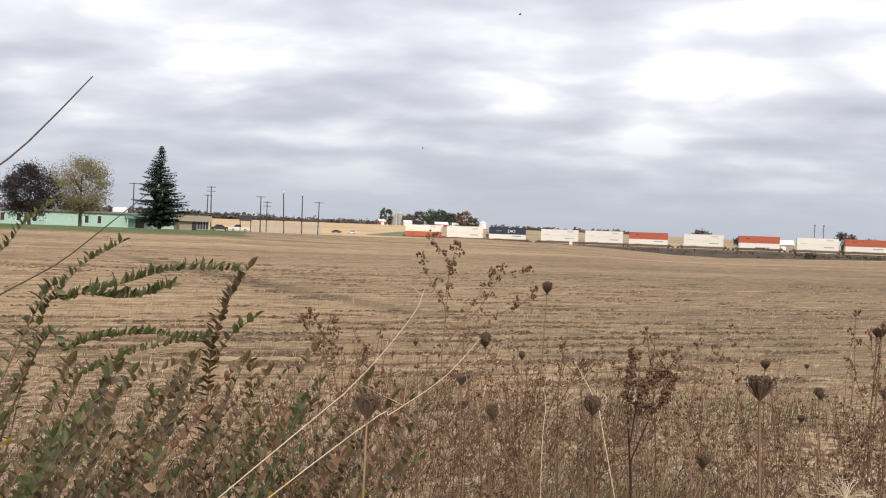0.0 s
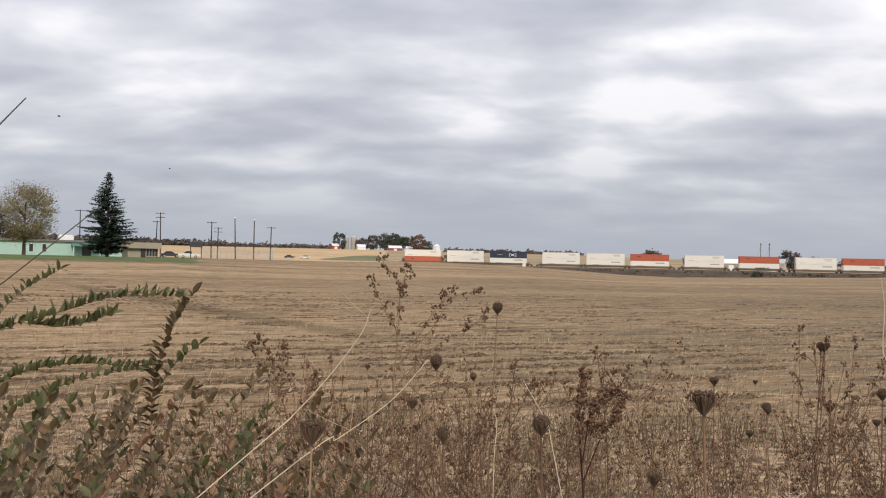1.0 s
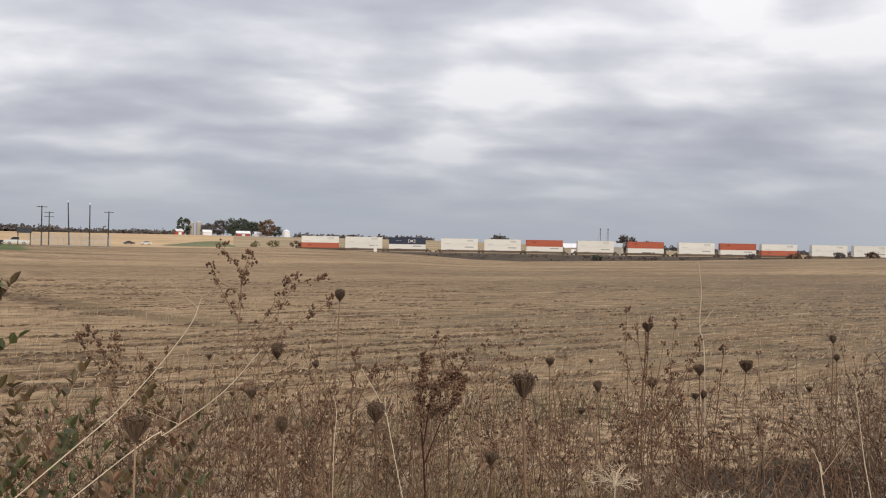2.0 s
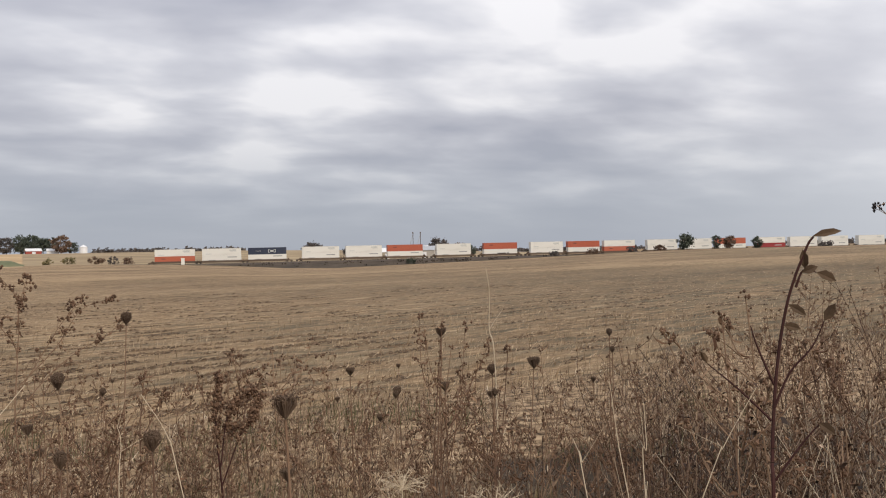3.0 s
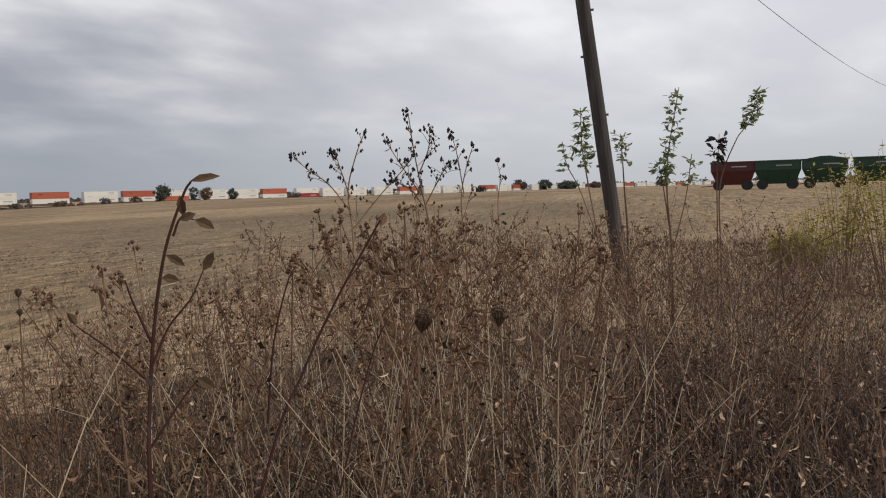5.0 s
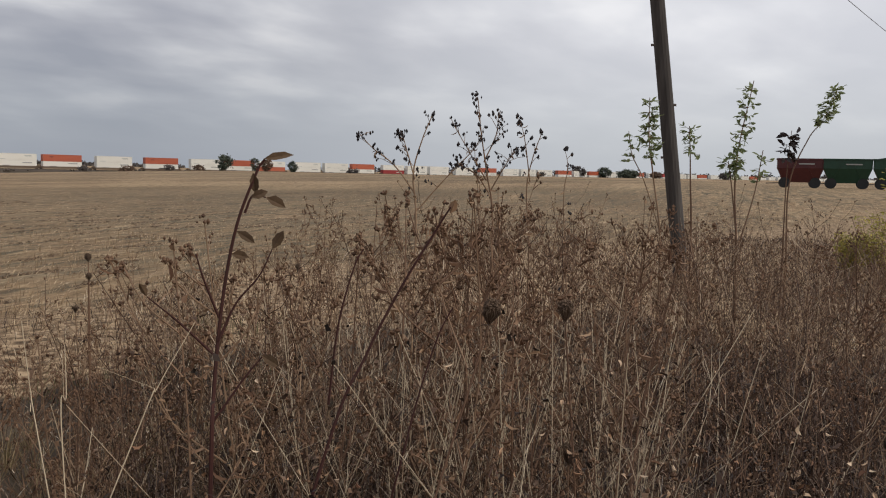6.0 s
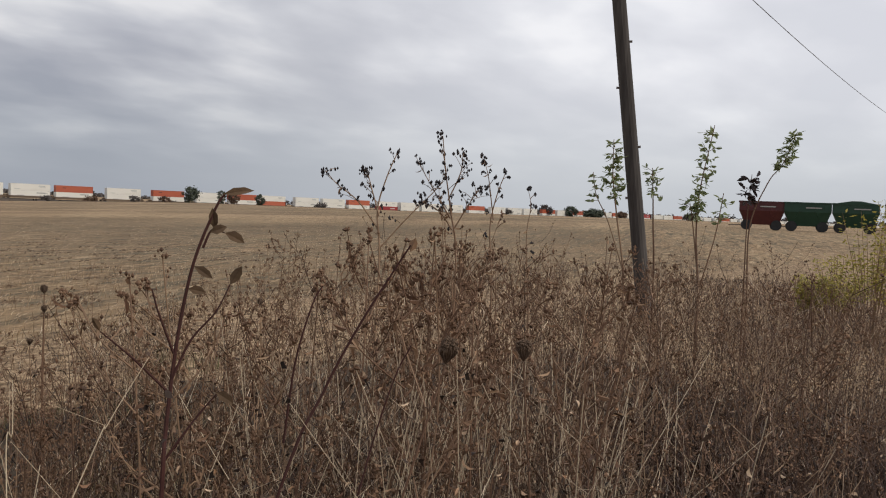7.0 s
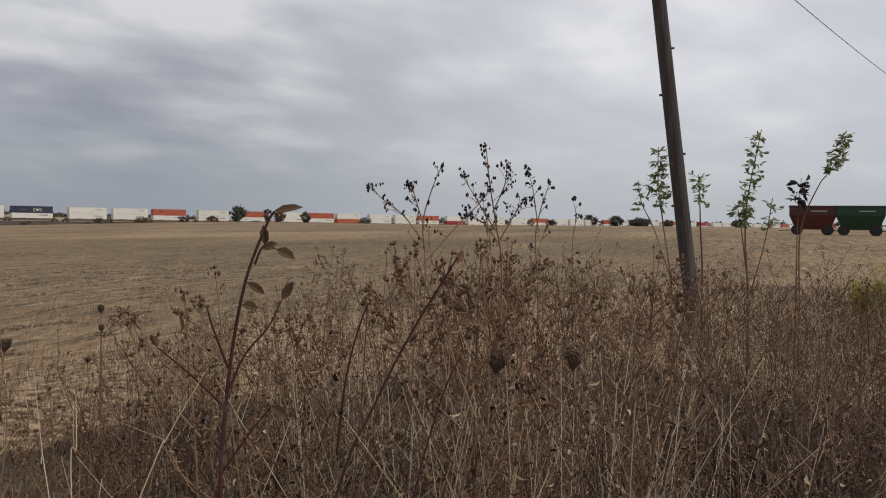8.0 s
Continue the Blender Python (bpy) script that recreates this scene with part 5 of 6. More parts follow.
def umbel_mesh(rng, w, closed):
    """A dried wild carrot head: stiff rays that curve up and inwards into a nest, with tufted tips and a frill of bracts."""
    s = Shape()
    for i in range(100):
        a, q = rng.uniform(0, 6.283), math.sqrt(rng.uniform(0.05, 1))
        ux, uy = math.cos(a), math.sin(a)
        top = w * (0.44 if closed else 0.50) * q * rng.uniform(0.85, 1.1)
        tip = top * (0.78 if closed else 0.98)
        z = w * rng.uniform(0.78, 1.0) * ((1.1 - 0.25 * q) if closed else (1.0 - 0.1 * q))
        s.tube([(0, 0, 0), (ux * top * 0.5, uy * top * 0.5, z * 0.36), (ux * top, uy * top, z * 0.74), (ux * tip, uy * tip, z)], w * 0.022, w * 0.016, 3, False)
        for _ in range(3):
            s.seed((ux * tip + rng.gauss(0, w * 0.05), uy * tip + rng.gauss(0, w * 0.05), z + rng.gauss(0, w * 0.05)), w * 0.05, rng)
    for i in range(8):
        a = i * 0.785 + rng.uniform(-0.2, 0.2)
        s.tube([(0, 0, 0), (math.cos(a) * w * 0.3, math.sin(a) * w * 0.3, -w * 0.05), (math.cos(a) * w * 0.5, math.sin(a) * w * 0.5, -w * 0.22)], w * 0.02, w * 0.008, 3, False)
    n = len(s.v)
    for z, q in ((0.0, 0.03), (0.25, 0.17), (0.5, 0.29), (0.78, 0.34 if closed else 0.40)):
        s.v += [(w * q * math.cos(0.524 * j) * rng.uniform(0.85, 1.1), w * q * math.sin(0.524 * j) * rng.uniform(0.85, 1.1), w * z * rng.uniform(0.93, 1.07)) for j in range(12)]
    s.f += [(n + i * 12 + j, n + i * 12 + (j + 1) % 12, n + (i + 1) * 12 + (j + 1) % 12, n + (i + 1) * 12 + j) for i in range(3) for j in range(12)]
    return s.mesh("umbel", M["umbel"])


UM = [umbel_mesh(random.Random(60 + i), 1.0, i % 2 == 0) for i in range(4)]


def wild_carrot(top, w, n, lean=(0, 0)):
    """A dried wild carrot with its head's base at top."""
    rng = random.Random(700 + n)
    x, y, z = top
    t = thing("wild_carrot", "dried wild carrot with a brown nest-shaped head", "weed", group="wild carrots of the verge")
    root = ground_at((x + lean[0] + rng.uniform(-0.05, 0.05), y + lean[1] + rng.uniform(-0.05, 0.05)))
    mid = root.lerp(Vector(top), 0.55) + Vector((rng.gauss(0, 0.015), rng.gauss(0, 0.015), 0))
    part("stem", Shape().tube(curve([root, mid, top], 6), 0.0035, 0.002, 5), M["stem"], t)
    part("umbel", UM[n % 4], None, t, m=Matrix.Translation(top) @ Matrix.Rotation(rng.uniform(-0.25, 0.25), 4, "X") @ Matrix.Rotation(rng.uniform(0, 6), 4, "Z") @ Matrix.Scale(w, 4))


for i, (x, y, z, w) in enumerate(((0.22, 3.39, 1.34, 0.05), (0.36, 1.16, 1.345, 0.035), (-0.02, 3.33, 1.12, 0.06), (-0.25, 1.65, 1.185, 0.05), (0.21, 1.76, 1.19, 0.044), (-0.10, 2.96, 1.03, 0.036), (0.01, 2.55, 1.0, 0.05), (1.42, 3.14, 1.24, 0.04),
                                  (1.79, 3.43, 1.02, 0.05), (0.67, 2.64, 0.86, 0.045), (1.25, 3.23, 0.99, 0.03), (1.18, 3.23, 0.9, 0.03))):
    wild_carrot((x, y, z), w, i)
for i, (x, y, z, w) in enumerate(((2.16, 0.93, 1.235, 0.05), (2.35, 1.01, 0.82, 0.055), (2.37, 3.34, 1.17, 0.035), (1.19, 3.69, 1.03, 0.04), (1.39, 3.61, 0.93, 0.045), (1.98, 3.38, 1.04, 0.055), (2.29, 3.20, 1.11, 0.03), (1.60, 3.57, 1.20, 0.04))):
    wild_carrot((x, y, z), w, i + 20)
wild_carrot((1.79, 0.90, 1.28), 0.05, 14, (-0.42, 0.2))
wild_carrot((1.59, 0.85, 0.90), 0.05, 15)


def open_umbel(b, r, elev, w, n):
    """A dried flower head opened flat into a pale star of rays."""
    rng, c = random.Random(n), at(b, -elev, r)
    t = thing("open_umbel", "pale dried flower head opened into a star", "weed", group="opened flower heads")
    part("stem", Shape().tube(curve([ground_at((c.x + 0.05, c.y - 0.08)), ground_at(c).lerp(c, 0.6), c], 6), 0.003, 0.002, 5), M["straw"], t)
    s = Shape()
    for i in range(46):
        a, q = rng.uniform(0, 6.283), rng.uniform(0.5, 1.0)
        e = Vector((math.cos(a) * q, math.sin(a) * q, rng.uniform(0.0, 0.55))) * w
        s.tube([c, c + e * 0.6 + Vector((0, 0, w * 0.1)), c + e], 0.0010, 0.0006, 3, False)
        for _ in range(5):
            d = Vector((rng.gauss(0, 1), rng.gauss(0, 1), rng.gauss(0.4, 0.8))).normalized() * w * 0.22
            s.tube([c + e, c + e + d], 0.0006, 0.0004, 3, False)
    part("umbel", s, M["straw"], t)


open_umbel(29.5, 1.95, 16.3, 0.07, 3)
open_umbel(22.7, 2.2, 14.9, 0.065, 4)
rc = random.Random(77)
for i in range(34):
    b, r = rc.uniform(-12, 62), rc.uniform(3.0, 8.5)
    p = at(b, 0, r, (0, 0, 0))
    wild_carrot((p.x, p.y, max(0.35, EYE - r * math.tan(radians(rc.uniform(7, 12) if b < 38 else rc.uniform(5, 9))))), rc.uniform(0.024, 0.038), 40 + i)


def pale_stalk(pts, r, n, twigs=2):
    rng = random.Random(800 + n)
    t = thing("straw_stalk", "pale bleached grass stalk", "stalk", group="pale stalks of the verge")
    s = Shape()
    line = curve(pts, 6)
    s.tube(line, r, r * 0.5, 5)
    for k in range(twigs):
        p = line[rng.randrange(len(line) // 2, len(line) - 1)]
        d = Vector((rng.gauss(0, 0.05), rng.gauss(0, 0.05), rng.uniform(0.03, 0.1)))
        s.tube([p, p + d * 0.6, p + d], r * 0.4, r * 0.2, 4, False)
    part("stalk", s, M["straw"], t)


STRAWS = [[(-0.50, 1.76, 1.05), (-0.31, 1.85, 1.22), (-0.19, 1.88, 1.37), (-0.16, 1.89, 1.44)], [(-0.40, 1.79, 1.04), (-0.22, 1.85, 1.16), (-0.11, 1.87, 1.24), (-0.03, 1.89, 1.33)], [(0.16, 2.50, 0.86), (0.17, 2.55, 1.05), (0.16, 2.56, 1.11)],
          [(0.30, 2.11, 1.00), (0.27, 2.15, 1.14), (0.21, 2.17, 1.25)], [(1.70, 3.21, 1.06), (1.69, 3.24, 1.25), (1.70, 3.25, 1.40), (1.69, 3.26, 1.52)]]
for i, p in enumerate(STRAWS):
    pale_stalk(rooted(p, ((-1.25, -0.55), (-1.35, -0.5), (0, -0.2), (0.2, -0.3), (0.01, 0))[i]), (0.0016, 0.0015, 0.0014, 0.0015, 0.0026)[i], i)
for i, p in enumerate(([(1.23, 1.56, 1.00), (1.23, 1.60, 1.13), (1.23, 1.63, 1.27)], [(1.26, 1.54, 1.01), (1.28, 1.56, 1.12), (1.29, 1.58, 1.22)], [(1.36, 1.47, 1.01), (1.42, 1.46, 1.13), (1.49, 1.43, 1.26)], [(1.10, 1.53, 1.03), (1.10, 1.55, 1.11), (1.09, 1.57, 1.16)])):
    pale_stalk(rooted(p, ((0.02, -0.3), (-0.05, -0.2), (-0.45, 0.1), (0.04, -0.3))[i]), 0.0015, 10 + i, 1)
rs = random.Random(5)
for i in range(150):
    if i < 50:
        b, r, h = rs.gauss(66.5, 3.0), rs.uniform(2.4, 3.8), rs.uniform(0.70, 1.0)
    elif i < 110:
        b, r, h = rs.gauss(56, 6.0), rs.uniform(2.3, 4.2), rs.uniform(0.65, 0.98)
    else:
        b, r, h = rs.uniform(30, 82), rs.uniform(2.3, 6.5), rs.uniform(0.55, 0.92)
    p = at(b, 0, r, (0, 0, 0))
    d = Vector((rs.gauss(0, 0.34), rs.gauss(0, 0.34), h * (EYE - r * 0.12)))
    g = ground_at(p)
    pale_stalk([g, g + d * 0.5 + Vector((rs.gauss(0, 0.06), rs.gauss(0, 0.06), 0)), g + d], rs.uniform(0.0011, 0.0022), 30 + i, 5)


n = 300
for b, r, elev, count, wide in ((66.4, 2.5, 5.2, 9, 0.24), (64.6, 2.7, 6.0, 5, 0.28), (56.4, 2.5, 5.2, 5, 0.2), (59.0, 2.6, 6.6, 4, 0.28), (61.8, 2.5, 6.4, 5, 0.28), (52.6, 2.7, 6.8, 3, 0.25), (69.6, 2.7, 6.6, 5, 0.28), (73.5, 2.9, 8.0, 5, 0.3)):
    root = ground_at(at(b, 0, r, (0, 0, 0)))
    for _ in range(count):
        d = Vector((rs.gauss(0, wide), rs.gauss(0, wide), (EYE - r * math.tan(radians(elev))) * rs.uniform(0.86, 1.03)))
        pale_stalk([root, root + d * 0.5 + Vector((rs.gauss(0, 0.03), rs.gauss(0, 0.03), 0)), root + d], rs.uniform(0.0012, 0.0021), n, 5)
        n += 1


def leafy_branch(name, label, lines, leaf, stem, length, width, gap, seed_no, thick=0.004, paired=True, rise=0.6):
    """A shoot set with pointed leaves in pairs."""
    rng = random.Random(seed_no)
    t = thing(name, label, "shrub branch", group="leafy branches of the shrub")
    st, lf = Shape(), Shape()
    for k, pts in enumerate(lines):
        line = curve(pts, 20)
        st.tube(line, thick * (1 if k == 0 else 0.7), thick * 0.3, 5)
        run = 0.0
        for i in range(1, len(line)):
            seg = line[i] - line[i - 1]
            run += seg.length
            if run < gap:
                continue
            run = 0.0
            way = seg.normalized()
            side = way.cross(Vector((0, 0, 1)))
            side = side.normalized() if side.length > 0.2 else Vector((1, 0, 0))
            up = side.cross(way)
            for sg in (-1, 1) if paired else (rng.choice((-1, 1)),):
                d = way * rng.uniform(0.3, 0.8) + side * sg * rng.uniform(0.4, 0.9) + up * rng.uniform(0.2, rise * 1.6)
                lf.leaf(line[i], d, way.cross(d) + Vector((rng.gauss(0, 0.3), 0, 0)), length * rng.uniform(0.7, 1.2), width * rng.uniform(0.8, 1.2), 0.35, rng.uniform(-0.2, 0.5))
        lf.leaf(line[-1], line[-1] - line[-2], Vector((0.5, 0.5, 0.3)), length, width, 0.3, 0.1)
    part("stem", st, M[stem], t)
    part("foliage", lf, M[leaf], t)


leafy_branch("shrub_branch", "arching shrub branch with rows of green leaves", [rooted([(-1.66, 2.95, 1.22), (-1.57, 3.00, 1.28), (-1.39, 3.10, 1.34), (-1.24, 3.16, 1.39), (-1.03, 3.24, 1.40)], (-0.5, -0.1)), [(-1.5, 3.02, 1.30), (-1.35, 3.05, 1.29), (-1.22, 3.1, 1.33)]], "greenleaf", "stem", 0.056, 0.031, 0.0125, 51)
leafy_branch("shrub_branch", "upright shrub shoot with reddish-olive leaves", [rooted([(-1.01, 2.96, 0.88), (-1.02, 3.00, 1.07), (-0.99, 3.03, 1.23), (-0.95, 3.05, 1.34), (-0.91, 3.07, 1.41)], (0.02, -0.1))], "oliveleaf", "stem", 0.060, 0.027, 0.016, 52)
leafy_branch("shrub_branch", "low shrub branch with rows of small green leaves", [rooted([(-1.60, 2.85, 1.08), (-1.51, 2.90, 1.11), (-1.41, 2.96, 1.15), (-1.26, 3.03, 1.16), (-1.11, 3.08, 1.14)], (-0.4, 0))], "greenleaf", "stem", 0.046, 0.026, 0.012, 53)
leafy_branch("shrub_branch", "shrub branch with round green and olive leaves", [rooted([(-1.50, 2.75, 0.90), (-1.37, 2.85, 1.06), (-1.23, 2.92, 1.12), (-1.04, 3.00, 1.16)], (-0.3, 0))], "greenleaf", "stem", 0.04, 0.025, 0.018, 54)
leafy_branch("shrub_branch", "side shoot with light green leaves", [[(-1.01, 3.00, 1.07), (-0.95, 3.03, 1.17), (-0.88, 3.06, 1.23)]], "greenleaf", "stem", 0.05, 0.03, 0.03, 55)
leafy_branch("shrub_branch", "rising shrub branch with dark green leaves", [rooted([(-1.66, 2.95, 1.10), (-1.60, 3.01, 1.30), (-1.51, 3.05, 1.42), (-1.41, 3.10, 1.49)], (-0.2, -0.1)), rooted([(-1.9, 3.0, 1.2), (-1.8, 3.05, 1.5), (-1.7, 3.1, 1.62)], (-0.1, 0))], "greenleaf", "stem", 0.044, 0.022, 0.016, 56)
leafy_branch("shrub_branch", "low olive and brown leafed shrub shoots", [rooted([(-1.41, 2.55, 0.70), (-1.27, 2.65, 0.90), (-1.18, 2.71, 1.04), (-1.07, 2.77, 1.09)], (-0.1, 0)), rooted([(-1.19, 2.70, 0.79), (-1.12, 2.71, 0.92), (-1.05, 2.76, 1.01), (-1.01, 2.79, 1.09)]), rooted([(-0.83, 2.80, 0.76), (-0.81, 2.82, 0.92), (-0.82, 2.84, 1.04), (-0.83, 2.85, 1.10)])], "oliveleaf", "stem", 0.05, 0.024, 0.028, 57)
for i, (tip, mid, foot, col) in enumerate((((-1.00, 2.40, 1.67), (-1.20, 2.31, 1.47), (-1.55, 2.1, 1.1), "stem"), ((-1.06, 2.12, 1.94), (-1.2, 2.07, 1.76), (-1.6, 1.9, 1.25), "stem"))):
    t = thing("bare_twig", "thin bare brown twig leaning out of the shrub", "twig")
    part("stem", Shape().tube(curve([ground_at((foot[0] - 0.4, foot[1] - 0.1)), foot, mid, tip], 8), 0.0038, 0.0016, 6), M["bark"], t)
rl = random.Random(9)
for i in range(150):
    b, r = rl.uniform(-42, -10 if i < 110 else -15), rl.uniform(2.2, 4.0)
    p = ground_at(at(b, 0, r, (0, 0, 0)))
    h = EYE - r * math.tan(radians(rl.uniform((7.5 if b < -18 else 9.5) if i < 110 else 10.5, 16))) - p.z
    d = Vector((rl.uniform(0.05, 0.55), rl.gauss(0, 0.12), h))
    c = rl.choices(("oliveleaf", "greenleaf", "yellowleaf", "dryleaf"), (7, 3.2, 1.3, 2))[0]
    if c == "yellowleaf":
        d.z *= 0.75
    leafy_branch("shrub_branch", {"oliveleaf": "low shrub shoot with olive-brown leaves", "greenleaf": "low shrub shoot with green leaves", "yellowleaf": "low shrub shoot with yellow leaves", "dryleaf": "low shrub shoot with dead brown leaves"}[c],
                 [[p, p + Vector((d.x * 0.3, d.y * 0.4, d.z * 0.55)), p + d]], c, "stem", 0.043, 0.021, 0.026, 900 + i, 0.0026, rise=0.4)


def make_red_shoot():
    """The dark red shoot with a few large withered leaves, and its side twigs."""
    t = thing("dogwood_shoot", "dark red dogwood shoot with large withered leaves", "shrub")
    st, rng = Shape(), random.Random(3)
    main = curve(rooted([(1.52, 1.42, 0.92), (1.56, 1.46, 1.10), (1.60, 1.48, 1.29), (1.63, 1.47, 1.45), (1.67, 1.45, 1.57), (1.685, 1.44, 1.60)], (-0.03, 0)), 6)
    st.tube(main, 0.0054, 0.0026, 7)
    for pts in ([(1.58, 1.47, 1.20), (1.62, 1.46, 1.28), (1.66, 1.43, 1.34), (1.69, 1.42, 1.40)], [(1.57, 1.47, 1.17), (1.52, 1.52, 1.24), (1.47, 1.57, 1.30)], [(1.59, 1.48, 1.25), (1.57, 1.51, 1.34), (1.56, 1.52, 1.39)],
                [(1.55, 1.45, 1.03), (1.61, 1.42, 1.12), (1.65, 1.40, 1.17)], [(1.645, 1.46, 1.48), (1.66, 1.45, 1.52), (1.68, 1.43, 1.515)]):
        st.tube(curve(pts, 4), 0.0032, 0.0014, 5)
    part("stem", st, M["redstem"], t)
    for base, way, side, L, w, curl in (((1.68, 1.44, 1.60), (0.6, -0.55, 0.22), (0.2, 0.2, 1), 0.072, 0.018, 0.45), ((1.66, 1.45, 1.57), (0.1, 0.0, -0.6), (0.7, -0.6, 0), 0.05, 0.02, 0.3), ((1.68, 1.43, 1.515), (0.62, -0.6, -0.35), (0.3, 0.3, 1), 0.05, 0.024, 0.3),
                                        ((1.655, 1.45, 1.515), (0.5, -0.5, 0.3), (0, 0.2, 1), 0.04, 0.02, 0.4), ((1.63, 1.47, 1.44), (0.55, -0.5, -0.45), (0.2, 0.3, 1), 0.05, 0.02, 0.2), ((1.69, 1.42, 1.40), (0.3, -0.2, 0.6), (0.7, -0.6, 0.1), 0.05, 0.022, 0.3),
                                        ((1.62, 1.475, 1.39), (0.5, -0.5, -0.1), (0.2, 0.3, 1), 0.04, 0.02, 0.4), ((1.47, 1.57, 1.30), (-0.2, 0.1, 0.5), (0.6, -0.6, 0), 0.035, 0.015, 0.3), ((1.64, 1.40, 1.17), (0.5, -0.5, -0.4), (0.1, 0.4, 1), 0.05, 0.022, 0.5)):
        s = Shape()
        s.leaf(base, way, side, L, w, 0.5, curl)
        part("leaf", s, M["wither"], t)
    t = thing("dogwood_shoot", "slanting dark red shoot with a withered leaf at its tip", "shrub")
    st = Shape()
    st.tube(curve(rooted([(1.71, 1.28, 0.93), (1.83, 1.26, 1.16), (1.90, 1.22, 1.31), (1.96, 1.17, 1.44), (1.98, 1.14, 1.50)], (-0.35, 0.05)), 6), 0.0044, 0.0022, 6)
    st.tube(curve([(1.76, 1.31, 1.05), (1.79, 1.31, 1.23), (1.83, 1.30, 1.36), (1.85, 1.29, 1.40)], 5), 0.003, 0.0015, 5)
    part("stem", st, M["redstem"], t)
    s = Shape()
    s.leaf((1.98, 1.14, 1.485), (0.15, -0.15, 0.6), (0.6, -0.8, 0), 0.035, 0.02, 0.9, 0.2)
    part("leaf", s, M["dryleaf"], t)
    t = thing("dogwood_shoot", "slanting dark red shoot low among the weeds", "shrub")
    part("stem", Shape().tube(curve(rooted([(1.82, 1.17, 0.85), (1.89, 1.16, 1.05), (1.94, 1.14, 1.2), (1.97, 1.12, 1.27)], (-0.25, 0.1)), 6), 0.0028, 0.0016, 6), M["redstem"], t)
    s = Shape()
    s.leaf((1.97, 1.12, 1.27), (0.3, -0.3, -0.5), (0.6, 0.6, 0.1), 0.04, 0.018, 0.8, 0.7)
    part("leaf", s, M["dryleaf"], t)


make_red_shoot()


def sapling(label, lines, leaf, length, width, begin, seed_no, n=26):
    """A slim shoot with drooping leaflets in the upper part."""
    rng = random.Random(seed_no)
    t = thing("sapling", label, "sapling", group="saplings by the pole")
    st, lf = Shape(), Shape()
    for k, pts in enumerate(lines):
        line = curve(pts, 8)
        st.tube(line, 0.011 if k == 0 else 0.006, 0.003, 6)
        count = n if k == 0 else n // 5
        for i in range(count):
            f = begin + (1 - begin) * (i + rng.random()) / count
            q = line[min(int(f * (len(line) - 1)), len(line) - 1)]
            a = rng.uniform(0, 6.28)
            d = Vector((math.cos(a), math.sin(a), rng.uniform(-0.1, 0.7)))
            e = q + d * rng.uniform(0.02, 0.085)
            st.tube([q, e], 0.0025, 0.0015, 3, False)
            for j in range(4):
                p = q.lerp(e, 0.4 + 0.2 * j)
                lf.leaf(p, d * 0.5 + Vector((rng.gauss(0, 0.7), rng.gauss(0, 0.7), rng.uniform(-0.9, 0.3))), (rng.gauss(0, 1), rng.gauss(0, 1), 0.2), length * rng.uniform(0.6, 1.2), width * rng.uniform(0.7, 1.2), 0.3, rng.uniform(0, 0.6))
    part("stem", st, M["stem"], t)
    part("foliage", lf, M[leaf], t)


sapling("slim sapling with pale green leaves at its top", [rooted([(7.36, 2.19, 0.95), (7.37, 2.23, 1.46), (7.37, 2.22, 1.82), (7.36, 2.12, 2.37)]), [(7.37, 2.21, 1.18), (7.36, 2.26, 1.55), (7.35, 2.29, 1.73)], [(7.37, 2.18, 1.04), (7.42, 2.09, 1.46), (7.43, 2.04, 1.82)]], "sapleaf", 0.066, 0.028, 0.62, 71, 46)
sapling("forked sapling with green leaves beside the pole", [rooted([(7.44, 2.88, 1.0), (7.42, 2.96, 1.59), (7.39, 3.00, 1.93), (7.37, 3.00, 2.27)]), [(7.44, 2.88, 1.10), (7.39, 3.03, 1.55), (7.34, 3.13, 1.78), (7.32, 3.16, 1.98)]], "sapleaf", 0.064, 0.027, 0.6, 72, 48)
sapling("small thin sapling with a leafy tip", [rooted([(7.53, 2.64, 1.06), (7.54, 2.67, 1.54), (7.53, 2.68, 1.79), (7.51, 2.69, 2.03)])], "sapleaf", 0.056, 0.024, 0.76, 73, 18)
sapling("leaning sapling with green leaves at its tip", [rooted([(10.35, 2.58, 0.71), (10.39, 2.60, 1.54), (10.42, 2.43, 2.05), (10.44, 2.29, 2.26), (10.44, 2.15, 2.62)])], "sapleaf", 0.078, 0.032, 0.76, 74, 42)
sapling("thin sapling with a dark leafy tip", [rooted([(10.35, 2.62, 0.71), (10.38, 2.63, 1.61), (10.37, 2.60, 2.14)])], "darkleaf", 0.10, 0.05, 0.80, 75, 12)


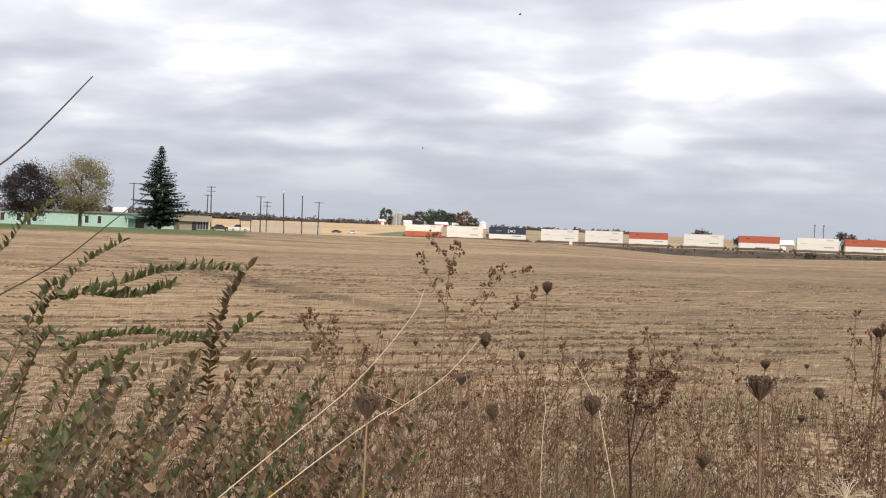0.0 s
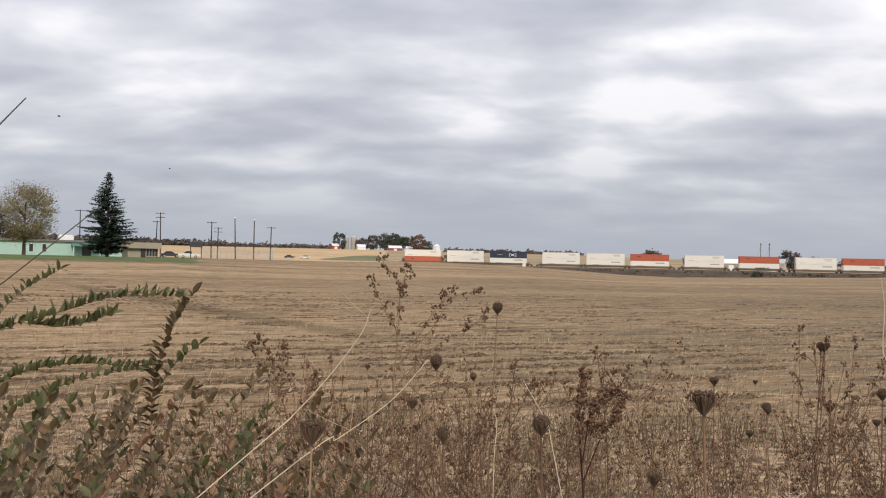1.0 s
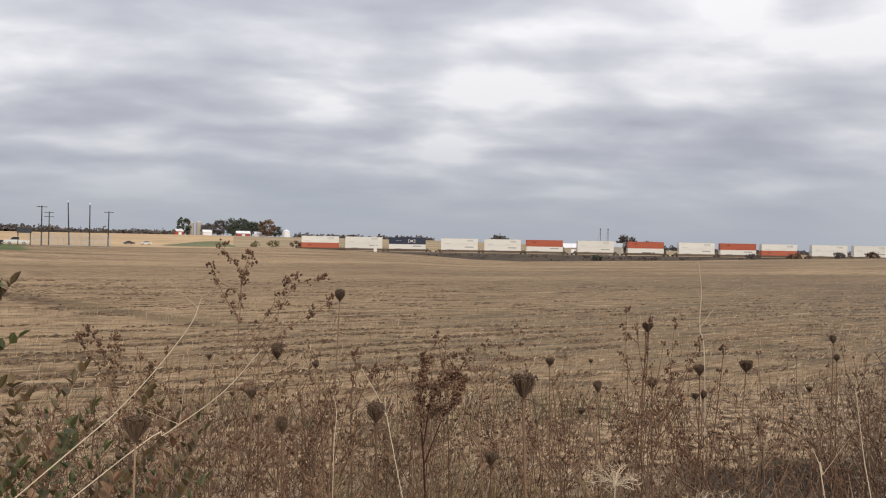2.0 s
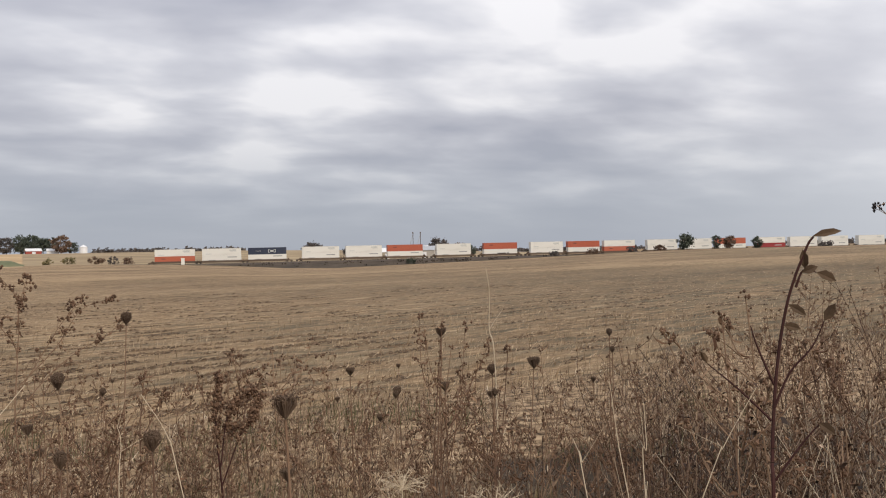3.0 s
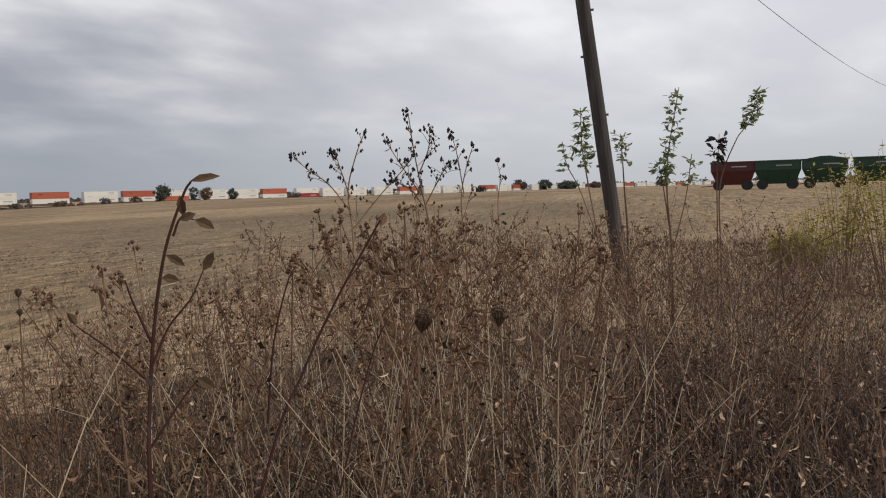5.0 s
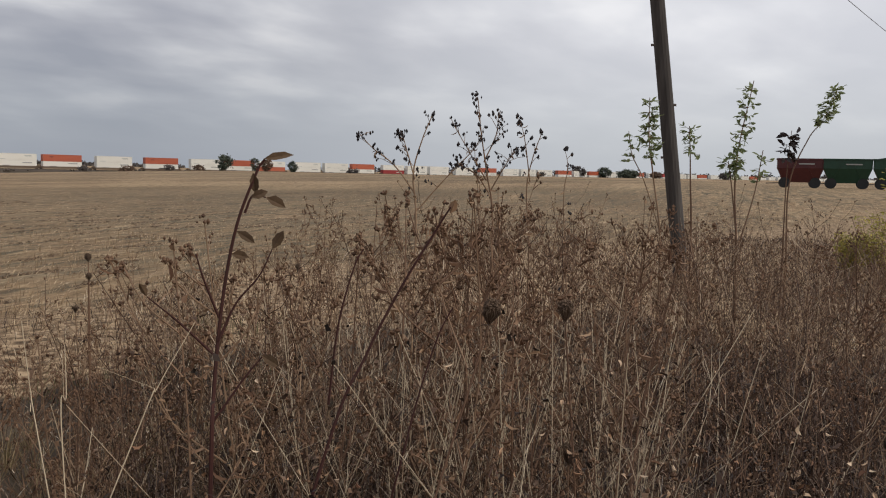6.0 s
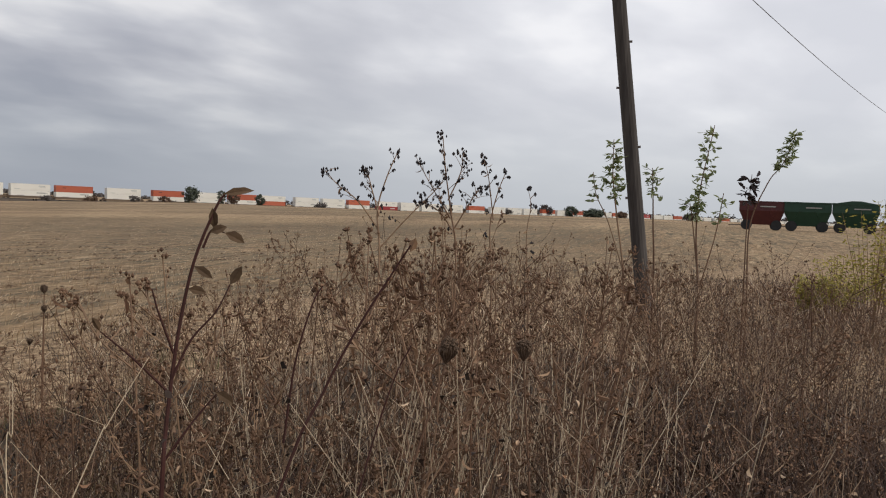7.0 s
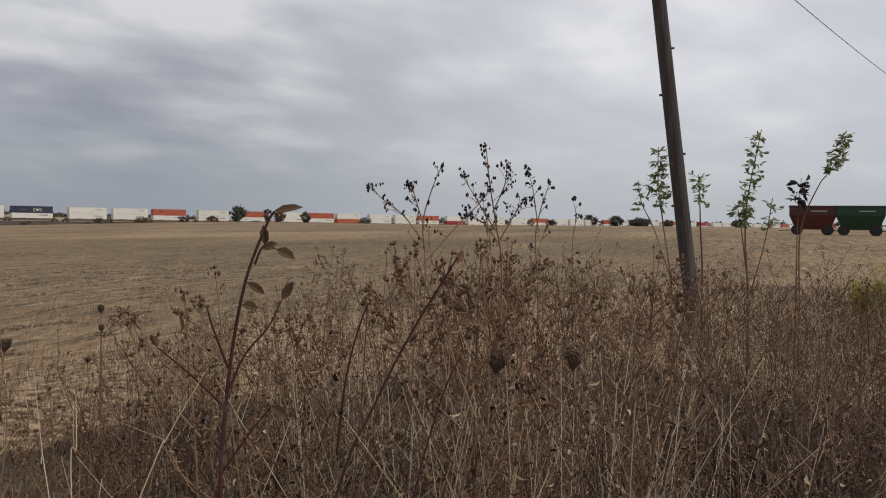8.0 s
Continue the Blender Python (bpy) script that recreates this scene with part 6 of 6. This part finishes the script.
def make_yellow_bushes():
    rng = random.Random(13)
    for b, r, h, w in ((80.9, 14.2, 1.15, 0.8), (82.8, 13.0, 1.75, 1.2), (85.4, 13.0, 2.0, 1.6), (79.4, 14.5, 0.8, 0.6), (88.5, 13.5, 1.9, 1.8)):
        p = at(b, 0, r, (0, 0, 0))
        t = thing("yellow_bush", "yellow-green leafy bush on the verge", "bush", pose(p.x, p.y, land(p.x, p.y)), group="yellow bushes of the verge")
        st, lf = Shape(), Shape()
        for _ in range(34):
            e = Vector((rng.gauss(0, w * 0.26), rng.gauss(0, w * 0.26), h * rng.uniform(0.6, 1.05)))
            st.tube([(e.x * 0.2, e.y * 0.2, -0.05), e * 0.6, e], 0.006, 0.002, 4, False)
            for j in range(40):
                q = e * rng.uniform(0.45, 1.0) + Vector((rng.gauss(0, 0.05), rng.gauss(0, 0.05), 0))
                lf.leaf(q, (rng.gauss(0, 1), rng.gauss(0, 1), rng.uniform(-0.4, 0.8)), (rng.gauss(0, 1), rng.gauss(0, 1), 0.2), rng.uniform(0.04, 0.08), rng.uniform(0.015, 0.03))
        part("stem", st, M["stem"], t)
        part("foliage", lf, M["limeleaf"], t)


make_yellow_bushes()


# ---- the mass of dry weeds ----
def scatter_weeds():
    rng = random.Random(101)
    kinds = []
    for i in range(10):
        kinds.append(dry_weed("dried_weed", ("bushy brown weed with small seed clusters", "thin brown weed with dried flower heads", "brown branched weed gone to seed")[i % 3], "weed",
                              random_weed(rng, 1.0, rng.uniform(0.03, 0.16), (7, 5, 9)[i % 3]), 0.0032, count=(4, 3, 4)[i % 3], reach=0.055, spread=(0.007, 0.006, 0.006)[i % 3], grains=(3, 4, 3)[i % 3], r=(0.0040, 0.0044, 0.0036)[i % 3], leaves=3, seed_no=500 + i, group="dry weeds of the verge"))
    first = [True] * len(kinds)
    spots = []
    while len(spots) < 294:
        if len(spots) < 134:
            b, r = rng.uniform(-15, 38), 2.8 + 3.6 * rng.random() ** 1.4
            h = EYE - r * math.tan(radians(rng.uniform(5.8, 13))) if r < 5 else rng.uniform(0.3, 0.65)
        else:
            b, r = rng.uniform(34, 71), 2.3 + 6.5 * rng.random() ** 1.3
            h = EYE - 0.06 - r * math.tan(radians(rng.uniform(-0.6, 4.8) + 5 * (1 - smoothstep(b, 34, 52)))) if r < 7.5 else rng.uniform(0.8, 1.35)
            if len(spots) > 246:
                b, r = rng.uniform(65, 90), rng.uniform(4.0, 10.5)
                h = EYE - r * math.tan(radians(rng.uniform(2.2, 6.5)))
            if b < 46:
                h *= 0.62 + 0.38 * smoothstep(b, 34, 46)
        p = at(b, 0, r, (0, 0, 0))
        if h < 0.3 or p.y > verge_far(p.x) + 0.2:
            continue
        spots.append((p, h))
    for i, (p, h) in enumerate(spots):
        k = i % len(kinds)
        m = Matrix.Translation(ground_at(p, 0)) @ Matrix.Rotation(rng.uniform(0, 6.28), 4, "Z") @ Matrix.Rotation(rng.gauss(0, 0.06), 4, "X")
        if first[k]:
            ob, first[k] = kinds[k], False
            ob.matrix_basis = m
        else:
            ob = copy_thing(kinds[k], m)
        ob.scale = (h * rng.uniform(0.8, 1.1),) * 2 + (h,)


scatter_weeds()


def wisp(s, g, d, r, rng, twigs=0, crook=0.10):
    """A thin crooked dead stem from g along d, with short side twigs."""
    h = d.length
    pts = [g] + [g + d * f + Vector((rng.gauss(0, crook), rng.gauss(0, crook), rng.gauss(0, crook * 0.3))) * h * f for f in (0.4, 0.75, 1.0)]
    s.tube(pts, r, r * 0.45, 3, False)
    for _ in range(twigs):
        f = rng.uniform(0.35, 1.0)
        p = pts[1].lerp(pts[3], f)
        a, L = rng.uniform(0, 6.283), rng.uniform(0.02, 0.10)
        s.blade(p, p + Vector((math.cos(a), math.sin(a), rng.uniform(-0.2, 1.0))) * L, r * 2.2, (0, 0, 0.006))


def make_dead_grass():
    """Crooked dead stems, twigs and blades, far past counting."""
    rng, tall, red, low = random.Random(55), Shape(), Shape(), Shape()
    count = 0
    while count < 92000:
        x, y = rng.uniform(-11, 24), rng.uniform(-2.2, 10.8)
        r, b = math.hypot(x, y), math.degrees(math.atan2(x, y))
        if r > 5 and rng.random() > (5 / r) ** 1.3:
            continue
        if r < 1.0 or y > verge_far(x) + rng.gauss(0, 0.4):
            continue
        dense = smoothstep(b, 26, 54)
        if rng.random() > 0.06 + 0.94 * smoothstep(b, 30 - 10 * (1 - smoothstep(r, 3.2, 4.6)), 56 - 16 * (1 - smoothstep(r, 3.2, 4.6))):
            continue
        if b > 40 and r > 3.4 and rng.random() < smoothstep(r, 3.4, 4.8) * (0.90 - 0.50 * smoothstep(b, 62, 76)):
            continue
        if r > 7.5 and b > 58 and rng.random() < 0.6:
            continue
        hollow = noise.noise(Vector((x * 1.9, y * 1.9, 31)))
        if b > 40 and hollow < -0.08 and rng.random() < (0.7 if b < 64 else 0.4):
            continue
        count += 1
        short = smoothstep(r, 0.9, 2.0)
        g = Vector((x, y, land(x, y) - 0.02))
        clump = 0.5 + 0.5 * noise.noise(Vector((x * 0.9, y * 0.9, 3)))
        if rng.random() < 0.42:
            h = rng.uniform(0.12, 0.2 + 0.32 * dense) * (0.5 + clump) * (0.35 + 0.65 * short) * (1 - 0.65 * smoothstep(r, 4, 8))
            if r > 6.5:
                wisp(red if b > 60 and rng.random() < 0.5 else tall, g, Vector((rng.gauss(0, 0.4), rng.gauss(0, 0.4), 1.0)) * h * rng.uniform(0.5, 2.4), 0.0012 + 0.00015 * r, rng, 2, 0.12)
                continue
            # low blades, with the shade near the ground put into their dark colour
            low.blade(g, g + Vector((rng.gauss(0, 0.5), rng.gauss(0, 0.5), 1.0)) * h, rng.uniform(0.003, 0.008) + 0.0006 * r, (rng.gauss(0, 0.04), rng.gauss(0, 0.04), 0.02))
            continue
        h = (0.15 + 0.25 * dense + rng.random() * (0.2 + 0.4 * dense)) * (0.6 + 0.8 * clump)
        h = min(h, max(0.15, EYE - r * math.tan(radians((rng.uniform(7.5, 16) if b > 64 else rng.uniform(9, 19)) if b > 46 else rng.uniform(10, 18) + 2.0 * (1 - smoothstep(b, 26, 46)))))) * (0.3 + 0.7 * short)
        if b > 64:
            h *= 0.55 + 0.6 * noise.noise(Vector((x * 1.7, y * 1.7, 8))) + 0.35 * rng.random()
        lean = rng.choice((0.3, 0.55, 1.0))
        d = Vector((rng.gauss(0, lean), rng.gauss(0, lean), 1.0)).normalized() * h
        # close stems mostly take the dark red-brown, which has shade painted in
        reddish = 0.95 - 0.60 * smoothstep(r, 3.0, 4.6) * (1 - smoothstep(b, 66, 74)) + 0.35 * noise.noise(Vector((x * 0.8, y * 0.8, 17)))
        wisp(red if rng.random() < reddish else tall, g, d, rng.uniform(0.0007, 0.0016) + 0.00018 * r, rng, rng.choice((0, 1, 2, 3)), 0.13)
    tagged(part("dead_grass", tall, M["grass"]), "tan and brown dead grass stems", "grass", kind="stuff")
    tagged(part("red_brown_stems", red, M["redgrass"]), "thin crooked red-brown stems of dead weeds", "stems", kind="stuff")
    tagged(part("undergrowth", low, M["under"]), "dense red-brown undergrowth of dead weeds, darkened for shade among stems", "undergrowth", kind="stuff")
    s, pale, heads = Shape(), Shape(), Shape()

    def bushy(s, g, h, spread, n, r):
        """One small branched weed with buds at its tips."""
        top = Vector((rng.gauss(0, 0.2), rng.gauss(0, 0.2), 1)) * h
        mid = g + top * 0.5 + Vector((rng.gauss(0, 0.03), rng.gauss(0, 0.03), 0))
        s.tube([g, mid, g + top], r, r * 0.5, 3, False)
        for _ in range(n):
            p = mid.lerp(g + top, rng.random() ** 0.8)
            a, L = rng.uniform(0, 6.283), spread * rng.uniform(0.4, 1.1)
            e = p + Vector((math.cos(a) * 0.6, math.sin(a) * 0.6, rng.uniform(0.4, 1.0))) * L
            s.tube([p, p.lerp(e, 0.5) + Vector((math.cos(a), math.sin(a), -0.4)) * L * 0.08, e], r * 0.6, r * 0.35, 3, False)
            for q in (e, p.lerp(e, rng.uniform(0.5, 0.9))):
                seed_cluster(heads, rng, q, 0.006, 2, rng.uniform(0.0028, 0.0050) + 0.0002 * h)
    made = 0
    while made < 780:
        b = rng.uniform(38, 90)
        r = 2.6 + 6.6 * rng.random() ** 1.4
        p = at(b, 0, r, (0, 0, 0))
        h = EYE - r * math.tan(radians(rng.uniform(4.0, 12) + 4 * (1 - smoothstep(b, 38, 54)) if b < 62 else rng.uniform(6.0, 13)))
        if p.y > verge_far(p.x) or not 0.25 < h < 1.35:
            continue
        made += 1
        bushy(pale if r > 2.9 and 44 < b < 66 and rng.random() < 0.65 else s, ground_at(p), h, 0.16, 6, 0.0016 + 0.0002 * r)
    for _ in range(170):
        b, r = rng.uniform(62, 86), rng.uniform(5.5, 13)
        p = at(b, 0, r, (0, 0, 0))
        h = EYE - r * math.tan(radians(rng.uniform(2.8, 7)))
        if p.y < verge_far(p.x) and h > 0.25:
            bushy(s, ground_at(p), h, 0.24, 9, 0.003)
    for _ in range(150):
        b, r = rng.uniform(55, 84), rng.uniform(3.6, 8.5)
        h = EYE - r * math.tan(radians(rng.uniform(0.9, 4.8)))
        p = at(b, 0, r, (0, 0, 0))
        if p.y < verge_far(p.x):
            bushy(pale if rng.random() < 0.4 else s, ground_at(p), h, 0.22, 11, 0.0024)
    made = 0
    while made < 150:
        b, r = rng.uniform(-16, 38), 2.7 + 2.6 * rng.random() ** 1.2
        p = at(b, 0, r, (0, 0, 0))
        h = EYE - r * math.tan(radians(rng.uniform(8.5, 15)))
        if not 0.2 < h < 1.2:
            continue
        made += 1
        bushy(s, ground_at(p), h, 0.15, 9, 0.0018)
    tufts = Shape()
    for _ in range(150):
        b, r = rng.uniform(2, 44), rng.uniform(2.5, 5.4)
        p = ground_at(at(b, 0, r, (0, 0, 0)), -0.02)
        h = rng.uniform(0.14, 0.34)
        for _ in range(46):
            a, o = rng.uniform(0, 6.283), rng.uniform(0.1, 1.0)
            q = p + Vector((math.cos(a), math.sin(a), 0)) * 0.05 * o
            e = q + Vector((math.cos(a) * o * 0.8, math.sin(a) * o * 0.8, rng.uniform(0.6, 1.0))) * h
            tufts.blade(q, e, rng.uniform(0.0022, 0.0045), (0, 0, h * 0.16))
    tagged(part("grass_tufts", tufts, M["tuft"]), "low arching tufts of yellowed grass", "grass", kind="stuff")
    bits = Shape()
    for _ in range(26000):
        b = rng.uniform(38, 92)
        r = 1.9 + 9 * rng.random() ** 1.3
        p = at(b, 0, r, (0, 0, 0))
        if p.y > verge_far(p.x) or (b < 66 and r > 3.2 and rng.random() < 0.9):
            continue
        g = ground_at(p)
        g.z += rng.random() * max(0.1, EYE - r * math.tan(radians(rng.uniform(5.5, 15) if b < 66 else rng.uniform(7, 15))) - g.z)
        k = rng.uniform(0.006, 0.02) + 0.0012 * r
        bits.blade(g, g + Vector((rng.gauss(0, 1), rng.gauss(0, 1), rng.gauss(-0.3, 0.8))).normalized() * k, k * rng.uniform(0.35, 0.8), (rng.gauss(0, k * 0.2), rng.gauss(0, k * 0.2), k * 0.2))
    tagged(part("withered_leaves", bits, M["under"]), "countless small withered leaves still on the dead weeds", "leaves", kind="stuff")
    tagged(part("seed_dots", heads, M["seed"]), "small brown seed heads on countless stalks", "seed heads", kind="stuff")
    tagged(part("pale_weeds", pale, M["palestem"]), "bleached branched stalks of dead weeds", "stalks", kind="stuff")
    tagged(part("dry_stalks", s, M["twigs"]), "many thin branched dry weed stalks", "stalks", kind="stuff")
    s = Shape()
    for _ in range(7000):
        b, r = rng.uniform(-30, 45), rng.uniform(4.6, 9.0)
        p = at(b, 0, r, (0, 0, 0))
        if noise.noise(Vector((p.x * 0.6, p.y * 0.6, 9))) < 0.18:
            continue
        g = Vector((p.x, p.y, land(p.x, p.y) - 0.02))
        h = rng.uniform(0.08, 0.26)
        s.blade(g, g + Vector((rng.gauss(0, 0.3) * h, rng.gauss(0, 0.3) * h, h)), rng.uniform(0.004, 0.009), (0, 0, 0.01))
    tagged(part("green_grass", s, M["greengrass"]), "low green grass at the field's edge", "grass", kind="stuff")


make_dead_grass()


def make_stubble():
    """Cut stubble and loose straw on the field, in rows."""
    rng, s = random.Random(66), Shape()
    for _ in range(76000):
        b = rng.uniform(-34, 88)
        r = 5.0 * (55 / 5.0) ** rng.random()
        p = at(b, 0, r, (0, 0, 0))
        if p.y < verge_far(p.x) - (3.6 if b < 20 else 0.6):
            continue
        row = round((p.y - p.x * 0.364) / 0.81) * 0.81 + p.x * 0.364 + rng.gauss(0, 0.10)
        z = land(p.x, row)
        k = 0.7 + r * 0.022
        if rng.random() < 0.4 and r < 22:
            h = rng.uniform(0.05, 0.16)
            s.blade((p.x, row, z - 0.02), (p.x + rng.gauss(0, 0.04), row + rng.gauss(0, 0.04), z + h), 0.008 * k, (0, 0, 0))
        else:
            a, L = rng.gauss(0.28, 0.3), rng.uniform(0.04, 0.2)
            y = p.y + rng.gauss(0, 0.1)
            z = land(p.x, y)
            s.blade((p.x, y, z + 0.012), (p.x + L * math.cos(a), y + L * math.sin(a), z + rng.uniform(0.015, 0.04)), 0.012 * k, (0, 0, 0.015))
    tagged(part("stubble", s, M["chaff"]), "cut pale stubble and loose straw in rows", "stubble", kind="stuff")


make_stubble()


def make_fallen_leaves():
    rng, s = random.Random(88), Shape()
    for _ in range(900):
        b, r = rng.uniform(44, 94), rng.uniform(2.0, 7.0)
        p = at(b, 0, r, (0, 0, 0))
        z = land(p.x, p.y) + rng.uniform(0.02, 0.5) * smoothstep(b, 40, 60)
        s.leaf((p.x, p.y, z), (rng.gauss(0, 1), rng.gauss(0, 1), rng.gauss(0, 0.4)), (rng.gauss(0, 1), rng.gauss(0, 1), 0.3), rng.uniform(0.03, 0.06), rng.uniform(0.018, 0.035), 0.5, rng.uniform(0, 0.8))
    # small curled leaves, the pale ones standing in for glints and bright seeds
    for _ in range(2600):
        b, r = rng.uniform(42, 92), 1.9 + 4.5 * rng.random() ** 1.2
        p = at(b, 0, r, (0, 0, 0))
        z = land(p.x, p.y) + rng.uniform(0.1, 1.0) * max(0.1, EYE - r * math.tan(radians(rng.uniform(9, 16))))
        s.leaf((p.x, p.y, z), (rng.gauss(0, 1), rng.gauss(0, 1), rng.gauss(-0.4, 0.6)), (rng.gauss(0, 1), rng.gauss(0, 1), 0.3), rng.uniform(0.010, 0.026), rng.uniform(0.005, 0.012), 0.7, rng.uniform(0, 0.9))
    tagged(part("fallen_leaves", s, M["orangeleaf"]), "dry tan and orange fallen leaves, the small pale ones for glints among weeds", "leaves", kind="stuff")


make_fallen_leaves()


def make_clods():
    """Dark clods and wet straw between the rows, and along an old wheel rut."""
    rng, s = random.Random(67), Shape()

    def clod(x, y, L, w, h):
        z, a = land(x, y) - 0.01, rng.gauss(0.35, 0.22)
        c, q = math.cos(a) * L / 2, math.sin(a) * L / 2
        n = len(s.v)
        s.v += [(x - c, y - q, z), (x + q * w / L, y - w / 2, z), (x + c, y + q, z), (x - q * w / L, y + w / 2, z), (x + rng.gauss(0, 0.02), y, z + h)]
        s.f += [(n, n + 1, n + 4), (n + 1, n + 2, n + 4), (n + 2, n + 3, n + 4), (n + 3, n, n + 4)]
    slope, gap = math.tan(radians(20)), 0.76 / math.cos(radians(20))
    made = 0
    while made < 15000:
        b, r = rng.uniform(-34, 86), 8.5 * (40 / 8.5) ** rng.random()
        p = at(b, 0, r, (0, 0, 0))
        if p.y < verge_far(p.x):
            continue
        along, row = p.x + 0.36 * p.y, round((p.y - p.x * slope) / gap + 0.5)
        if noise.noise(Vector((along * 0.55, row * 7.3, 5))) + 0.6 * noise.noise(Vector((p.x * 0.06, p.y * 0.12, 2))) < 0.12:
            continue
        made += 1
        y = row * gap + p.x * slope + rng.gauss(0, 0.10)
        k = 0.8 + r * 0.012
        clod(p.x, y, rng.uniform(0.06, 0.26) * k, rng.uniform(0.03, 0.09) * k, rng.uniform(0.012, 0.042))
    rut = curve([(-50, 104, 0), (-25, 57, 0), (-15.3, 39, 0), (-10.9, 31.8, 0), (-7.1, 24.6, 0), (-3.7, 19.1, 0), (-1.5, 16.6, 0)], 60)
    for i in range(900):
        p = rut[rng.randrange(len(rut))]
        if noise.noise(Vector((p.x * 0.5, p.y * 0.3, 1))) > -0.05:
            clod(p.x + rng.gauss(0, 0.2), p.y + rng.gauss(0, 0.25), rng.uniform(0.12, 0.45), rng.uniform(0.06, 0.14), rng.uniform(0.02, 0.05))
    tagged(part("soil_clods", s, M["clod"]), "dark damp clods and rotted straw on the field", "soil", kind="stuff")


make_clods()


def make_bird(m):
    """A small dark bird in flight, wings spread."""
    t = thing("bird", "small dark bird flying under the clouds", "bird", m)
    part("body", Shape().tube([(0.07, 0, 0), (0.04, 0, 0.006), (0.0, 0, 0.0), (-0.05, 0, 0.0), (-0.09, 0, 0)], 0.017, 0.008, 7), M["darkseed"], t)
    for sg in (-1, 1):
        w = Shape()
        w.prism([(0.05, 0.0), (-0.03, 0.0), (-0.03, 0.008), (0.05, 0.008)], 0.0, sg * 0.11)
        part("wing", w, M["darkseed"], t, m=pose(0, 0, 0.01, sg * 18, 0, 0))
    return t


BIRD, FAR_BIRD = make_bird(pose(0, 0, 30)), make_bird(pose(0, 10, 30))


# ---- what moves ----
def motions():
    for ob, along, up in TRAIN:
        walk(ob, [(t, TRACK @ pose(along + TRAIN_START + TRAIN_SPEED * t, 0, up)) for t in (0.0, 4.0, 8.0)])

    for bird, a, b in ((BIRD, at(-11.4, 12.0, 46), at(-24.7, 8.4, 46)), (FAR_BIRD, at(-11.6, 5.8, 60), at(-18.1, 5.6, 62))):
        step = (b - a) / 0.5
        way = math.degrees(math.atan2(step.y, step.x))
        walk(bird, [(t, Matrix.Translation(a + step * (t - 0.5)) @ pose(0, 0, 0, 0, 0, way)) for t in (0.0, 4.0, 8.0)])


motions()
